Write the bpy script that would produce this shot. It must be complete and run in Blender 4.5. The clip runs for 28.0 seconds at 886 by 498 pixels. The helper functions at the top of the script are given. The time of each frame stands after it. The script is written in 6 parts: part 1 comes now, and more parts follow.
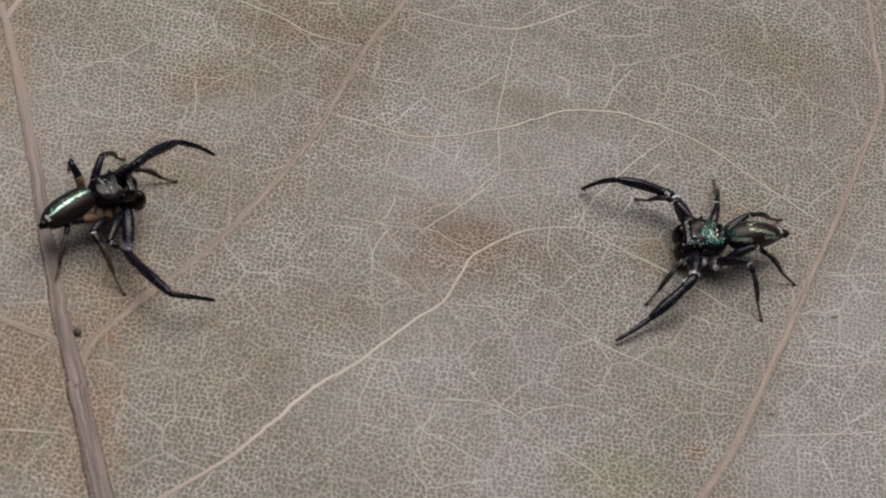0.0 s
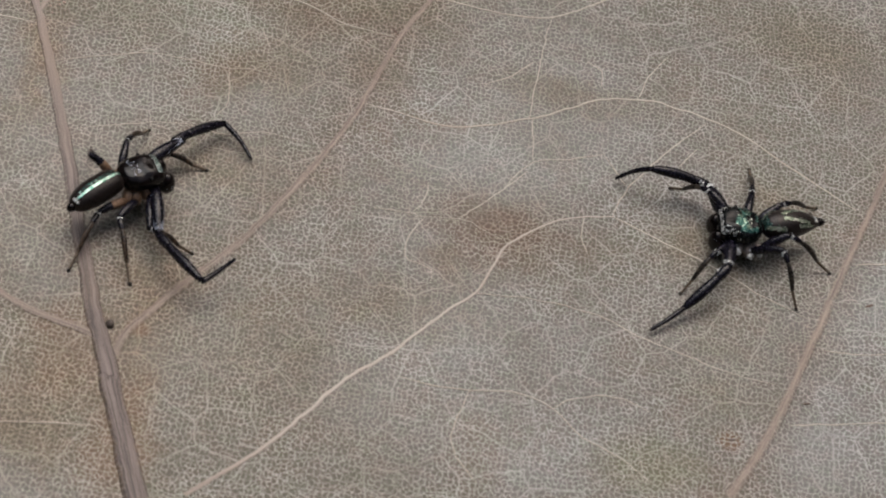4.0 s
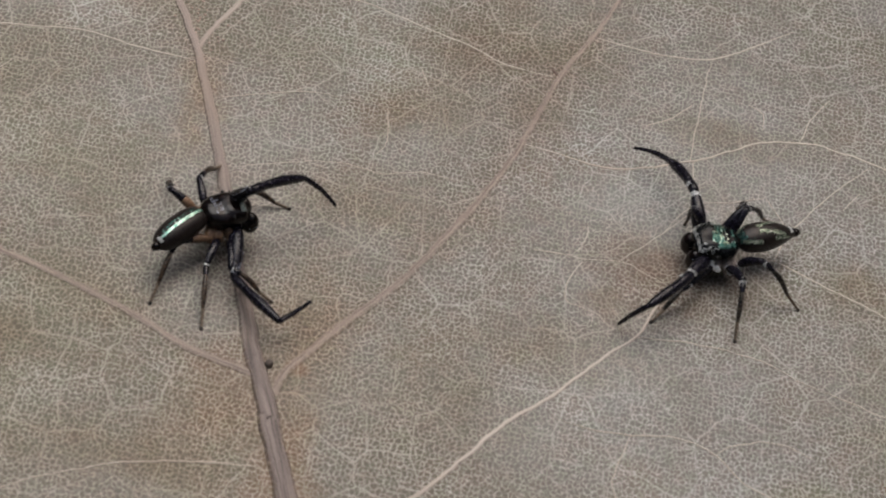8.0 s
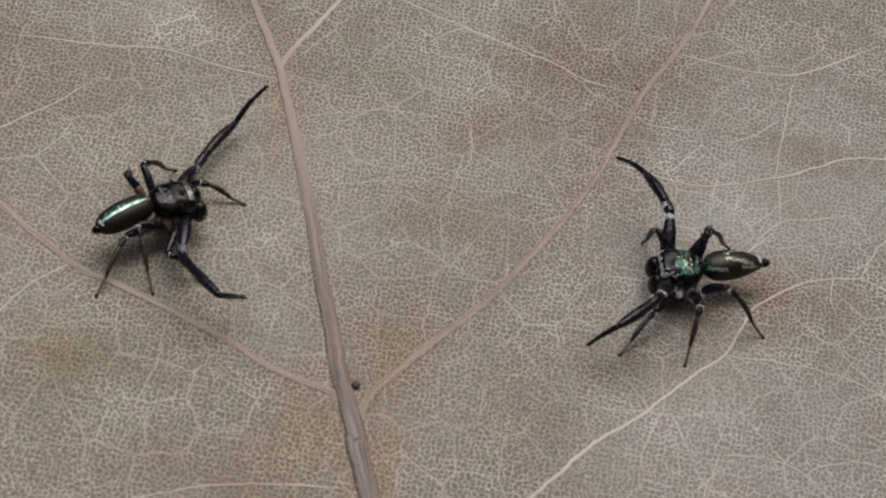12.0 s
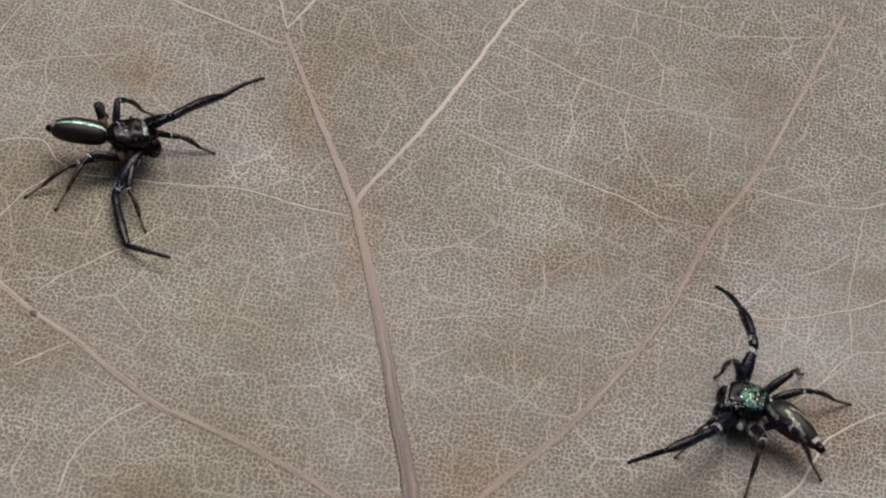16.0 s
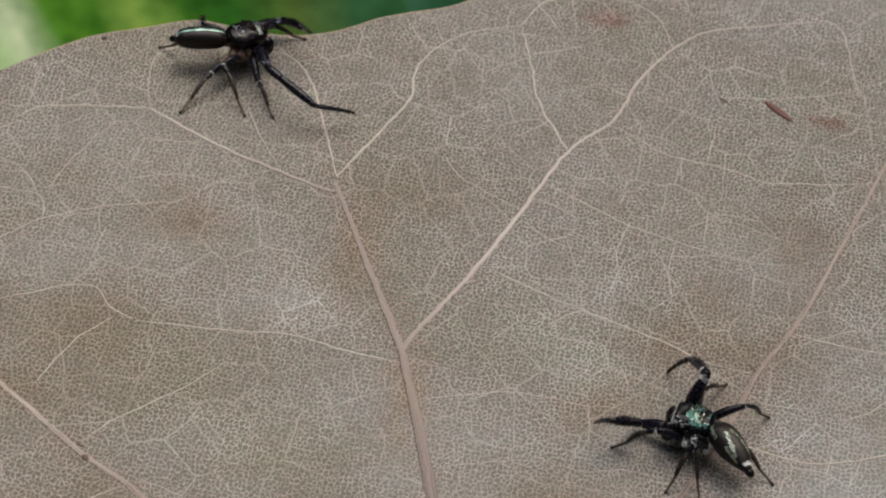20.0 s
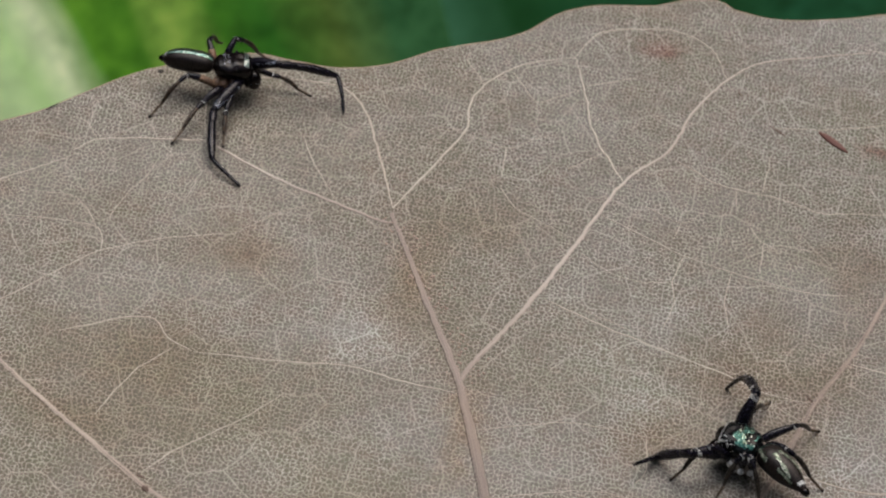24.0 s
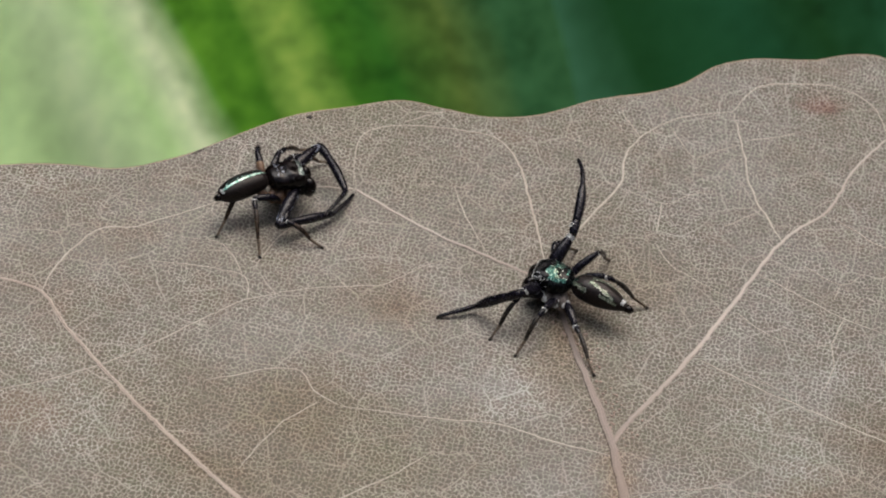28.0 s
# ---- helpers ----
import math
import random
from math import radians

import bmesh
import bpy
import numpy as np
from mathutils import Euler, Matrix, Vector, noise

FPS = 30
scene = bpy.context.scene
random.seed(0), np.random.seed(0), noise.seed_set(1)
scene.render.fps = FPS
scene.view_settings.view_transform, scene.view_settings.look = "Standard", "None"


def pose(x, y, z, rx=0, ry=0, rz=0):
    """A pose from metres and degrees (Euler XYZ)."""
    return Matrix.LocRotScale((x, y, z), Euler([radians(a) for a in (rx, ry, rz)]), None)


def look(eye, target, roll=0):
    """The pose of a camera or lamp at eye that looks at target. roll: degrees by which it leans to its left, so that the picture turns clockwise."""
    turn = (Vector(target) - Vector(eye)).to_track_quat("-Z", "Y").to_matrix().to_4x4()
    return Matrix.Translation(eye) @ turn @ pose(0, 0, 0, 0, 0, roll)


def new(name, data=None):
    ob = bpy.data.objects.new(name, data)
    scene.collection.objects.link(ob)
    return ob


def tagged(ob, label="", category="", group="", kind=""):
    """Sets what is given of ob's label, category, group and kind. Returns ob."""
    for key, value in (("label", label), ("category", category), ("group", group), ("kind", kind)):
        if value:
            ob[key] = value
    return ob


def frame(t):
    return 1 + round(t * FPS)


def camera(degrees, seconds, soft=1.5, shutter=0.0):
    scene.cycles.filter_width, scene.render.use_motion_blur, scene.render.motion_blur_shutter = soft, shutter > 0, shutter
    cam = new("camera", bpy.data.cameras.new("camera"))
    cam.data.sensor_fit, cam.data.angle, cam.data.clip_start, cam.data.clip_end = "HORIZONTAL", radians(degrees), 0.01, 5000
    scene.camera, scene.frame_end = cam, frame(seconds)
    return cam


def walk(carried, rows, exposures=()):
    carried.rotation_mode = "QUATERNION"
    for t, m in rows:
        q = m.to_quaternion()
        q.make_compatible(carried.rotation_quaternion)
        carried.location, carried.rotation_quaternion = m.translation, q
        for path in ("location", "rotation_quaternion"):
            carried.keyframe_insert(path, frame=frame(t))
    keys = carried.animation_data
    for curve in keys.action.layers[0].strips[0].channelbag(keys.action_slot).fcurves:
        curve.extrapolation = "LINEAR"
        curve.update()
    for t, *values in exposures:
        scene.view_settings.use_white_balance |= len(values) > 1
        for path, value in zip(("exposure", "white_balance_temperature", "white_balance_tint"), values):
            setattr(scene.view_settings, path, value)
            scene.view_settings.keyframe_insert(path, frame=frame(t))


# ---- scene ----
cam = camera(16.33, 28.0, soft=1.9, shutter=0.4)
# a long macro lens with a small aperture, held at one distance
cam.data.dof.use_dof = True
cam.data.dof.focus_distance = 0.193
cam.data.dof.aperture_fstop = 155.0

PATH = [
    (0, (0.01323, -0.13978, 0.12951), (0.02849, -0.00674, -0.00528), 15.48),
    (0.5, (0.01386, -0.13968, 0.12890), (0.02792, -0.00645, -0.00582), 14.95),
    (1, (0.01405, -0.13949, 0.12879), (0.02799, -0.00641, -0.00611), 14.83),
    (1.5, (0.01382, -0.13935, 0.12873), (0.02759, -0.00649, -0.00639), 15.18),
    (2, (0.01400, -0.13911, 0.12912), (0.02750, -0.00698, -0.00674), 15.43),
    (2.5, (0.01401, -0.13943, 0.12923), (0.02605, -0.00691, -0.00639), 14.90),
    (4.5, (0.01462, -0.13892, 0.12992), (0.02686, -0.00697, -0.00624), 14.28),
    (5, (0.01471, -0.13844, 0.12943), (0.02652, -0.00630, -0.00658), 14.48),
    (5.5, (0.01436, -0.13825, 0.12968), (0.02576, -0.00575, -0.00602), 14.27),
    (6, (0.01284, -0.13764, 0.12897), (0.02283, -0.00442, -0.00613), 14.10),
    (6.5, (0.01294, -0.13786, 0.12806), (0.02149, -0.00445, -0.00696), 13.92),
    (7, (0.01294, -0.13809, 0.12831), (0.02075, -0.00454, -0.00661), 13.49),
    (7.5, (0.01198, -0.13850, 0.12784), (0.01879, -0.00468, -0.00686), 13.24),
    (8, (0.01196, -0.13831, 0.12804), (0.01664, -0.00511, -0.00737), 12.65),
    (8.5, (0.01248, -0.13834, 0.12801), (0.01681, -0.00572, -0.00797), 12.29),
    (9, (0.01170, -0.13858, 0.12779), (0.01588, -0.00624, -0.00847), 12.31),
    (9.5, (0.01023, -0.13756, 0.12896), (0.01377, -0.00469, -0.00680), 11.88),
    (10, (0.00929, -0.13727, 0.12792), (0.01059, -0.00243, -0.00593), 11.27),
    (10.5, (0.00995, -0.13735, 0.12760), (0.01032, -0.00221, -0.00596), 10.81),
    (11, (0.01055, -0.13759, 0.12743), (0.01140, -0.00337, -0.00704), 11.05),
    (11.5, (0.00990, -0.13734, 0.12737), (0.01152, -0.00441, -0.00838), 11.39),
    (12, (0.00994, -0.13724, 0.12774), (0.01141, -0.00431, -0.00800), 11.39),
    (12.5, (0.00952, -0.13715, 0.12813), (0.01043, -0.00376, -0.00717), 11.10),
    (14.5, (0.01011, -0.13721, 0.12862), (0.00826, -0.00179, -0.00464), 9.63),
    (15, (0.01088, -0.13798, 0.12876), (0.00698, -0.00096, -0.00281), 9.25),
    (15.5, (0.01096, -0.13810, 0.12887), (0.00663, -0.00063, -0.00222), 9.21),
    (16, (0.01076, -0.13838, 0.12920), (0.00540, -0.00050, -0.00142), 8.94),
    (16.5, (0.01052, -0.13857, 0.12960), (0.00541, 0.00002, -0.00027), 9.36),
    (17, (0.01067, -0.13876, 0.12873), (0.00720, -0.00026, -0.00129), 9.85),
    (17.5, (0.01040, -0.13911, 0.12965), (0.00359, 0.00007, 0.00049), 8.82),
    (18, (0.01080, -0.13945, 0.13019), (0.00208, 0.00080, 0.00231), 8.19),
    (18.5, (0.01064, -0.13951, 0.13052), (0.00158, 0.00150, 0.00351), 8.18),
    (19, (0.01105, -0.13953, 0.13092), (0.00032, 0.00257, 0.00525), 7.77),
    (19.5, (0.01116, -0.13978, 0.13137), (0.00011, 0.00268, 0.00613), 7.66),
    (20, (0.01161, -0.13998, 0.13147), (0.00109, 0.00292, 0.00670), 7.58),
    (20.5, (0.01046, -0.13995, 0.13232), (-0.00002, 0.00512, 0.01008), 7.33),
    (21, (0.01063, -0.14062, 0.13186), (-0.00101, 0.00496, 0.01032), 7.12),
    (21.5, (0.01095, -0.14067, 0.13120), (-0.00152, 0.00390, 0.00854), 7.16),
    (23.5, (0.01005, -0.14066, 0.13123), (-0.00250, 0.00253, 0.00697), 7.15),
    (24, (0.01055, -0.14063, 0.13168), (-0.00269, 0.00314, 0.00818), 6.76),
    (24.5, (0.01073, -0.14077, 0.13185), (-0.00330, 0.00390, 0.00948), 6.34),
    (25, (0.01116, -0.14097, 0.13137), (-0.00301, 0.00400, 0.00936), 6.13),
    (25.5, (0.01046, -0.13984, 0.13057), (-0.00367, 0.00480, 0.00818), 6.24),
    (26, (0.00859, -0.13820, 0.12873), (-0.00774, 0.00615, 0.00626), 6.41),
    (26.5, (0.00793, -0.13716, 0.12843), (-0.00976, 0.00675, 0.00564), 6.24),
    (27, (0.00765, -0.13691, 0.12844), (-0.01138, 0.00678, 0.00560), 6.29),
    (27.5, (0.00717, -0.13723, 0.12848), (-0.01250, 0.00679, 0.00612), 6.30),
    (28, (0.00716, -0.13688, 0.12884), (-0.01305, 0.00725, 0.00671), 6.32),
]
walk(cam, [(t, look(eye, target, roll)) for t, eye, target, roll in PATH], exposures=[(0.0, 0.06), (10.0, 0.05), (15.0, 0.14), (17.0, 0.12), (19.0, 0.04), (24.0, 0.09), (27.0, 0.10), (28.0, 0.18)])

# ---------------------------------------------------------------- light: open shade under a bright hazy sky
world = bpy.data.worlds.new("world")
scene.world = world
world.use_nodes = True
wn = world.node_tree
sky = wn.nodes.new("ShaderNodeTexSky")
sky.sky_type = "NISHITA"
sky.sun_disc = False
sky.sun_elevation = radians(62)
sky.sun_rotation = radians(20)
sky.dust_density = 8.0
sky.air_density = 0.85
wn.links.new(sky.outputs[0], wn.nodes["Background"].inputs[0])
wn.nodes["Background"].inputs[1].default_value = 0.122
sun_data = bpy.data.lights.new("sun", "SUN")
sun_data.energy = 1.25
sun_data.angle = radians(40)
sun_data.color = (1.0, 0.975, 0.94)
sun = new("sun", sun_data)
sun.matrix_world = look((-0.045, 0.045, 0.16), (0, 0, 0))

MM = 0.001


# ---------------------------------------------------------------- mesh helpers (lengths in millimetres)
def part(name, bm, material, parent=None, label="", smooth=True):
    """Links a bmesh, given in millimetres, as one mesh object."""
    bmesh.ops.recalc_face_normals(bm, faces=bm.faces)
    me = bpy.data.meshes.new(name)
    bm.to_mesh(me)
    bm.free()
    me.transform(Matrix.Scale(MM, 4))
    for p in me.polygons:
        p.use_smooth = smooth
    me.materials.append(material)
    ob = new(name, me)
    if parent:
        ob.parent = parent
    if label:
        ob["label"] = label
    return ob


def sweep(bm, path, radii, sides=10, flat=1.0, up=Vector((0, 0, 1))):
    """A closed tube along a path of points; flat squeezes it along its own up."""
    rings = []
    n = len(path)
    for i, p in enumerate(path):
        d = (path[min(i + 1, n - 1)] - path[max(i - 1, 0)]).normalized()
        s = d.cross(up)
        s = s.normalized() if s.length > 1e-4 else Vector((0, 1, 0))
        u = s.cross(d).normalized()
        r = radii[i]
        rings.append([bm.verts.new(p + s * (r * math.cos(a)) + u * (r * flat * math.sin(a)))
                      for a in (2 * math.pi * k / sides for k in range(sides))])
    for a, b in zip(rings, rings[1:]):
        for k in range(sides):
            bm.faces.new((a[k], a[(k + 1) % sides], b[(k + 1) % sides], b[k]))
    bm.faces.new(rings[0][::-1])
    bm.faces.new(rings[-1])


def blob(bm, centre, size, seg=16, rings=10, turn=None, shape=None):
    """An ellipsoid; shape(v) may move its unit points before they are sized."""
    made = bmesh.ops.create_uvsphere(bm, u_segments=seg, v_segments=rings, radius=1.0)["verts"]
    for v in made:
        c = shape(v.co.copy()) if shape else v.co.copy()
        c = Vector((c.x * size[0], c.y * size[1], c.z * size[2]))
        if turn:
            c = turn @ c
        v.co = c + Vector(centre)
    return made


# ---------------------------------------------------------------- materials
def material(name):
    m = bpy.data.materials.new(name)
    m.use_nodes = True
    return m, m.node_tree, m.node_tree.nodes["Principled BSDF"]


def node(tree, kind, **values):
    n = tree.nodes.new(kind)
    for key, value in values.items():
        n.inputs[key].default_value = value
    return n


def ramp(tree, source, stops):
    n = tree.nodes.new("ShaderNodeValToRGB")
    while len(n.color_ramp.elements) < len(stops):
        n.color_ramp.elements.new(0.5)
    for e, (at, c) in zip(n.color_ramp.elements, stops):
        e.position = at
        e.color = (*c, 1) if len(c) == 3 else c
    tree.links.new(source, n.inputs[0])
    return n.outputs[0]


def blend(tree, fac, a, b, mode="MIX"):
    n = tree.nodes.new("ShaderNodeMix")
    n.data_type, n.blend_type = "RGBA", mode
    for socket, value in ((n.inputs[0], fac), (n.inputs[6], a), (n.inputs[7], b)):
        if isinstance(value, (int, float)):
            socket.default_value = value
        elif isinstance(value, tuple):
            socket.default_value = (*value, 1)
        else:
            tree.links.new(value, socket)
    return n.outputs[2]


def maths(tree, op, a, b=0.0):
    n = tree.nodes.new("ShaderNodeMath")
    n.operation = op
    for socket, value in zip(n.inputs, (a, b)):
        if isinstance(value, (int, float)):
            socket.default_value = value
        else:
            tree.links.new(value, socket)
    return n.outputs[0]


def millimetres(tree, stretch=(1, 1, 1)):
    """Object coordinates in millimetres."""
    tc = tree.nodes.new("ShaderNodeTexCoord")
    mp = tree.nodes.new("ShaderNodeMapping")
    mp.inputs["Scale"].default_value = [1000 * s for s in stretch]
    tree.links.new(tc.outputs["Object"], mp.inputs["Vector"])
    return mp.outputs[0]


def noise_of(tree, vector, scale, detail=3.0, rough=0.55):
    n = node(tree, "ShaderNodeTexNoise", Scale=scale, Detail=detail, Roughness=rough)
    tree.links.new(vector, n.inputs["Vector"])
    return n


def bumped(tree, shader, height, strength, distance):
    b = node(tree, "ShaderNodeBump", Strength=strength, Distance=distance)
    tree.links.new(height, b.inputs["Height"])
    tree.links.new(b.outputs[0], shader.inputs["Normal"])


def leaf_skin():
    """A dry brown blade: pale net of fine veins over darker cells, with olive, grey and rusty patches; the blade and the borders of its veins share it."""
    tr = bpy.data.node_groups.new("dry_leaf_skin", "ShaderNodeTree")
    tr.interface.new_socket("Colour", in_out="OUTPUT", socket_type="NodeSocketColor")
    tr.interface.new_socket("Height", in_out="OUTPUT", socket_type="NodeSocketFloat")
    at = millimetres(tr)
    wob = noise_of(tr, at, 0.9, 2.0)
    vec = tr.nodes.new("ShaderNodeVectorMath")
    vec.operation = "MULTIPLY_ADD"
    tr.links.new(wob.outputs["Color"], vec.inputs[0])
    vec.inputs[1].default_value = (0.5, 0.5, 0.0)
    tr.links.new(millimetres(tr, (1, 0.82, 1)), vec.inputs[2])
    curl = noise_of(tr, at, 4.2, 2.0)
    vec2 = tr.nodes.new("ShaderNodeVectorMath")
    vec2.operation = "MULTIPLY_ADD"
    tr.links.new(curl.outputs["Color"], vec2.inputs[0])
    vec2.inputs[1].default_value = (0.24, 0.24, 0.0)
    tr.links.new(vec.outputs[0], vec2.inputs[2])

    def net(scale, width, vector, even=1.0):
        vo = node(tr, "ShaderNodeTexVoronoi", Scale=scale, Randomness=even)
        vo.feature = "DISTANCE_TO_EDGE"
        vo.voronoi_dimensions = "2D"
        tr.links.new(vector, vo.inputs["Vector"])
        return ramp(tr, vo.outputs["Distance"], [(width * 0.3, (1, 1, 1)), (width * 1.05, (0.42, 0.42, 0.42)), (width * 2.0, (0, 0, 0))])

    fine = net(3.3, 0.090, vec2.outputs[0], 0.78)
    coarse = net(0.34, 0.0110, vec.outputs[0])
    middle = net(0.80, 0.018, vec.outputs[0])
    patch = noise_of(tr, at, 0.05, 5.0, 0.62).outputs["Fac"]
    blot = noise_of(tr, at, 0.13, 4.0, 0.6).outputs["Fac"]
    grain = noise_of(tr, at, 5.0, 3.0, 0.7).outputs["Fac"]
    cell = ramp(tr, patch, [(0.36, (0.105, 0.098, 0.064)), (0.45, (0.113, 0.098, 0.073)), (0.53, (0.135, 0.121, 0.104)), (0.62, (0.174, 0.165, 0.150))])
    rust = ramp(tr, blot, [(0.52, (0, 0, 0)), (0.76, (1, 1, 1))])
    cell = blend(tr, maths(tr, "MULTIPLY", rust, 0.6), cell, (0.140, 0.088, 0.050))
    cell = blend(tr, 0.25, cell, ramp(tr, grain, [(0.3, (0.06, 0.05, 0.04)), (0.7, (0.30, 0.255, 0.205))]))
    soft = noise_of(tr, at, 0.30, 3.0).outputs["Color"]
    for sx, sy, rx, ry, tint, much in (
            (29.5, -11.2, 5.2, 3.0, (0.115, 0.066, 0.040), 0.55),
            (7.9, 38.3, 1.6, 1.2, (0.16, 0.075, 0.06), 0.6),
            (-16.2, 9.6, 4.5, 2.6, (0.12, 0.075, 0.055), 0.22),
            (43.6, -24.0, 1.1, 0.8, (0.15, 0.075, 0.035), 0.7),
            (9.8, -31.0, 2.4, 6.5, (0.17, 0.103, 0.062), 0.5),
            (6.0, -26.0, 3.0, 6.0, (0.155, 0.1, 0.06), 0.45),
            (9.4, -23.6, 0.9, 0.8, (0.2, 0.11, 0.06), 0.4),
            (16.1, 5.7, 5.0, 4.0, (0.12, 0.082, 0.05), 0.4),
            (-34.6, -7.3, 4.0, 2.5, (0.15, 0.095, 0.065), 0.5),
            (39.0, -27.2, 4.0, 3.0, (0.15, 0.145, 0.08), 0.35),
            (20.9, 8.1, 5.0, 3.0, (0.13, 0.122, 0.075), 0.3),
            (-6.5, -9.0, 7.0, 4.0, (0.135, 0.118, 0.068), 0.35)):
        add = tr.nodes.new("ShaderNodeVectorMath")
        add.operation = "MULTIPLY_ADD"
        tr.links.new(soft, add.inputs[0])
        add.inputs[1].default_value = (1.4 * rx, 1.4 * ry, 0)
        tr.links.new(at, add.inputs[2])
        mp = tr.nodes.new("ShaderNodeMapping")
        mp.inputs["Location"].default_value = (-sx / rx - 0.7, -sy / ry - 0.7, 0)
        mp.inputs["Scale"].default_value = (1 / rx, 1 / ry, 0)
        tr.links.new(add.outputs[0], mp.inputs["Vector"])
        ball = tr.nodes.new("ShaderNodeTexGradient")
        ball.gradient_type = "SPHERICAL"
        tr.links.new(mp.outputs[0], ball.inputs["Vector"])
        cell = blend(tr, ramp(tr, ball.outputs["Fac"], [(0.0, (0, 0, 0)), (0.55, (much, much, much))]), cell, tint)

    wear = noise_of(tr, at, 0.30, 4.0, 0.65).outputs["Fac"]
    lines = maths(tr, "MULTIPLY", fine, ramp(tr, wear, [(0.28, (0.55, 0.55, 0.55)), (0.62, (1, 1, 1))]))
    gaps = noise_of(tr, at, 3.4, 2.0).outputs["Fac"]
    lines = maths(tr, "MULTIPLY", lines, ramp(tr, gaps, [(0.36, (0.22, 0.22, 0.22)), (0.50, (1, 1, 1))]))
    strong = noise_of(tr, at, 0.22, 3.0, 0.6).outputs["Fac"]
    coarse = maths(tr, "MULTIPLY", coarse, ramp(tr, strong, [(0.36, (0.3, 0.3, 0.3)), (0.60, (0.95, 0.95, 0.95))]))
    lines = maths(tr, "MAXIMUM", lines, maths(tr, "MAXIMUM", coarse, maths(tr, "MULTIPLY", middle, 0.3)))
    bloom = noise_of(tr, at, 0.075, 4.0, 0.6).outputs["Fac"]
    pale = ramp(tr, bloom, [(0.35, (0.41, 0.373, 0.303)), (0.65, (0.468, 0.440, 0.392))])
    # the net grows paler, and its cells darker, towards the tip
    split = tr.nodes.new("ShaderNodeSeparateXYZ")
    tr.links.new(at, split.inputs[0])
    tipward = ramp(tr, maths(tr, "MULTIPLY", split.outputs[1], 0.02), [(0.02, (0, 0, 0)), (0.36, (1, 1, 1))])
    pale = blend(tr, tipward, pale, (1.04, 1.04, 1.04), "MULTIPLY")
    cell = blend(tr, tipward, cell, (0.94, 0.94, 0.95), "MULTIPLY")
    colour = blend(tr, lines, cell, pale)
    ragged_by = noise_of(tr, at, 0.35, 4.0, 0.6)
    shift = tr.nodes.new("ShaderNodeVectorMath")
    shift.operation = "SUBTRACT"
    tr.links.new(ragged_by.outputs["Color"], shift.inputs[0])
    shift.inputs[1].default_value = (0.5, 0.5, 0.5)
    move = tr.nodes.new("ShaderNodeVectorMath")
    move.operation = "MULTIPLY_ADD"
    tr.links.new(shift.outputs[0], move.inputs[0])
    move.inputs[1].default_value = (5.0, 5.0, 0.0)
    tr.links.new(at, move.inputs[2])
    ragged = move.outputs[0]
    def stained(colour, tint, *spots):
        mask = None
        for sx, sy, rx, ry in spots:
            mp = tr.nodes.new("ShaderNodeMapping")
            mp.inputs["Location"].default_value = (-sx / rx, -sy / ry, 0)
            mp.inputs["Scale"].default_value = (1 / rx, 1 / ry, 0)
            tr.links.new(ragged, mp.inputs["Vector"])
            ball = tr.nodes.new("ShaderNodeTexGradient")
            ball.gradient_type = "SPHERICAL"
            tr.links.new(mp.outputs[0], ball.inputs["Vector"])
            mask = ball.outputs["Fac"] if mask is None else maths(tr, "MAXIMUM", mask, ball.outputs["Fac"])
        mottled = maths(tr, "MULTIPLY", mask, ramp(tr, blot, [(0.3, (0.7, 0.7, 0.7)), (0.7, (1.3, 1.3, 1.3))]))
        return blend(tr, ramp(tr, mottled, [(0.0, (0, 0, 0)), (0.95, (1, 1, 1))]), colour, tint, "MULTIPLY")

    colour = stained(colour, (0.83, 0.75, 0.68),
                     (29.3, -10.1, 8.0, 4.8), (26.6, -13.9, 3.4, 2.8), (17.7, 5.4, 6.3, 4.8), (20.4, 0.4, 3.4, 4.8), (19.5, 6.1, 7.4, 5.6),
                     (18.5, 6.8, 6.9, 6.4), (23.3, 17.6, 2.6, 10.4), (19.9, 0.7, 3.4, 5.6), (15.5, 5.0, 3.4, 2.0))
    colour = stained(colour, (0.93, 0.84, 0.74),
                     (6.0, -28.6, 5.1, 7.2), (9.9, -27.6, 2.3, 9.6), (9.7, -20.6, 3.4, 8.0), (0.3, -3.3, 2.0, 6.4), (-4.9, 9.5, 2.3, 8.8),
                     (0.2, -4.7, 1.7, 7.2))
    colour = stained(colour, (0.85, 0.79, 0.7),
                     (15.2, -1.1, 5.1, 5.6), (48.8, 10.6, 9.1, 5.6), (23.6, -18.5, 6.9, 3.2), (14.0, -1.7, 5.1, 4.0), (-7.9, -25.2, 5.7, 4.0),
                     (-16.2, -17.4, 4.6, 4.0), (12.6, -9.9, 9.1, 4.8), (-0.8, 16.5, 6.9, 4.8), (-21.7, -8.4, 6.9, 3.2))
    colour = stained(colour, (0.85, 0.79, 0.7),
                     (33.1, 1.9, 6.9, 2.0), (45.6, -4.3, 3.4, 3.2), (41.1, -9.4, 4.0, 3.2), (16.4, -24.9, 7.4, 4.8), (0.7, -32.5, 6.9, 3.2),
                     (-16.7, 8.6, 8.0, 4.0), (-21.1, -2.9, 6.9, 4.8), (-20.7, -1.4, 8.0, 3.2))
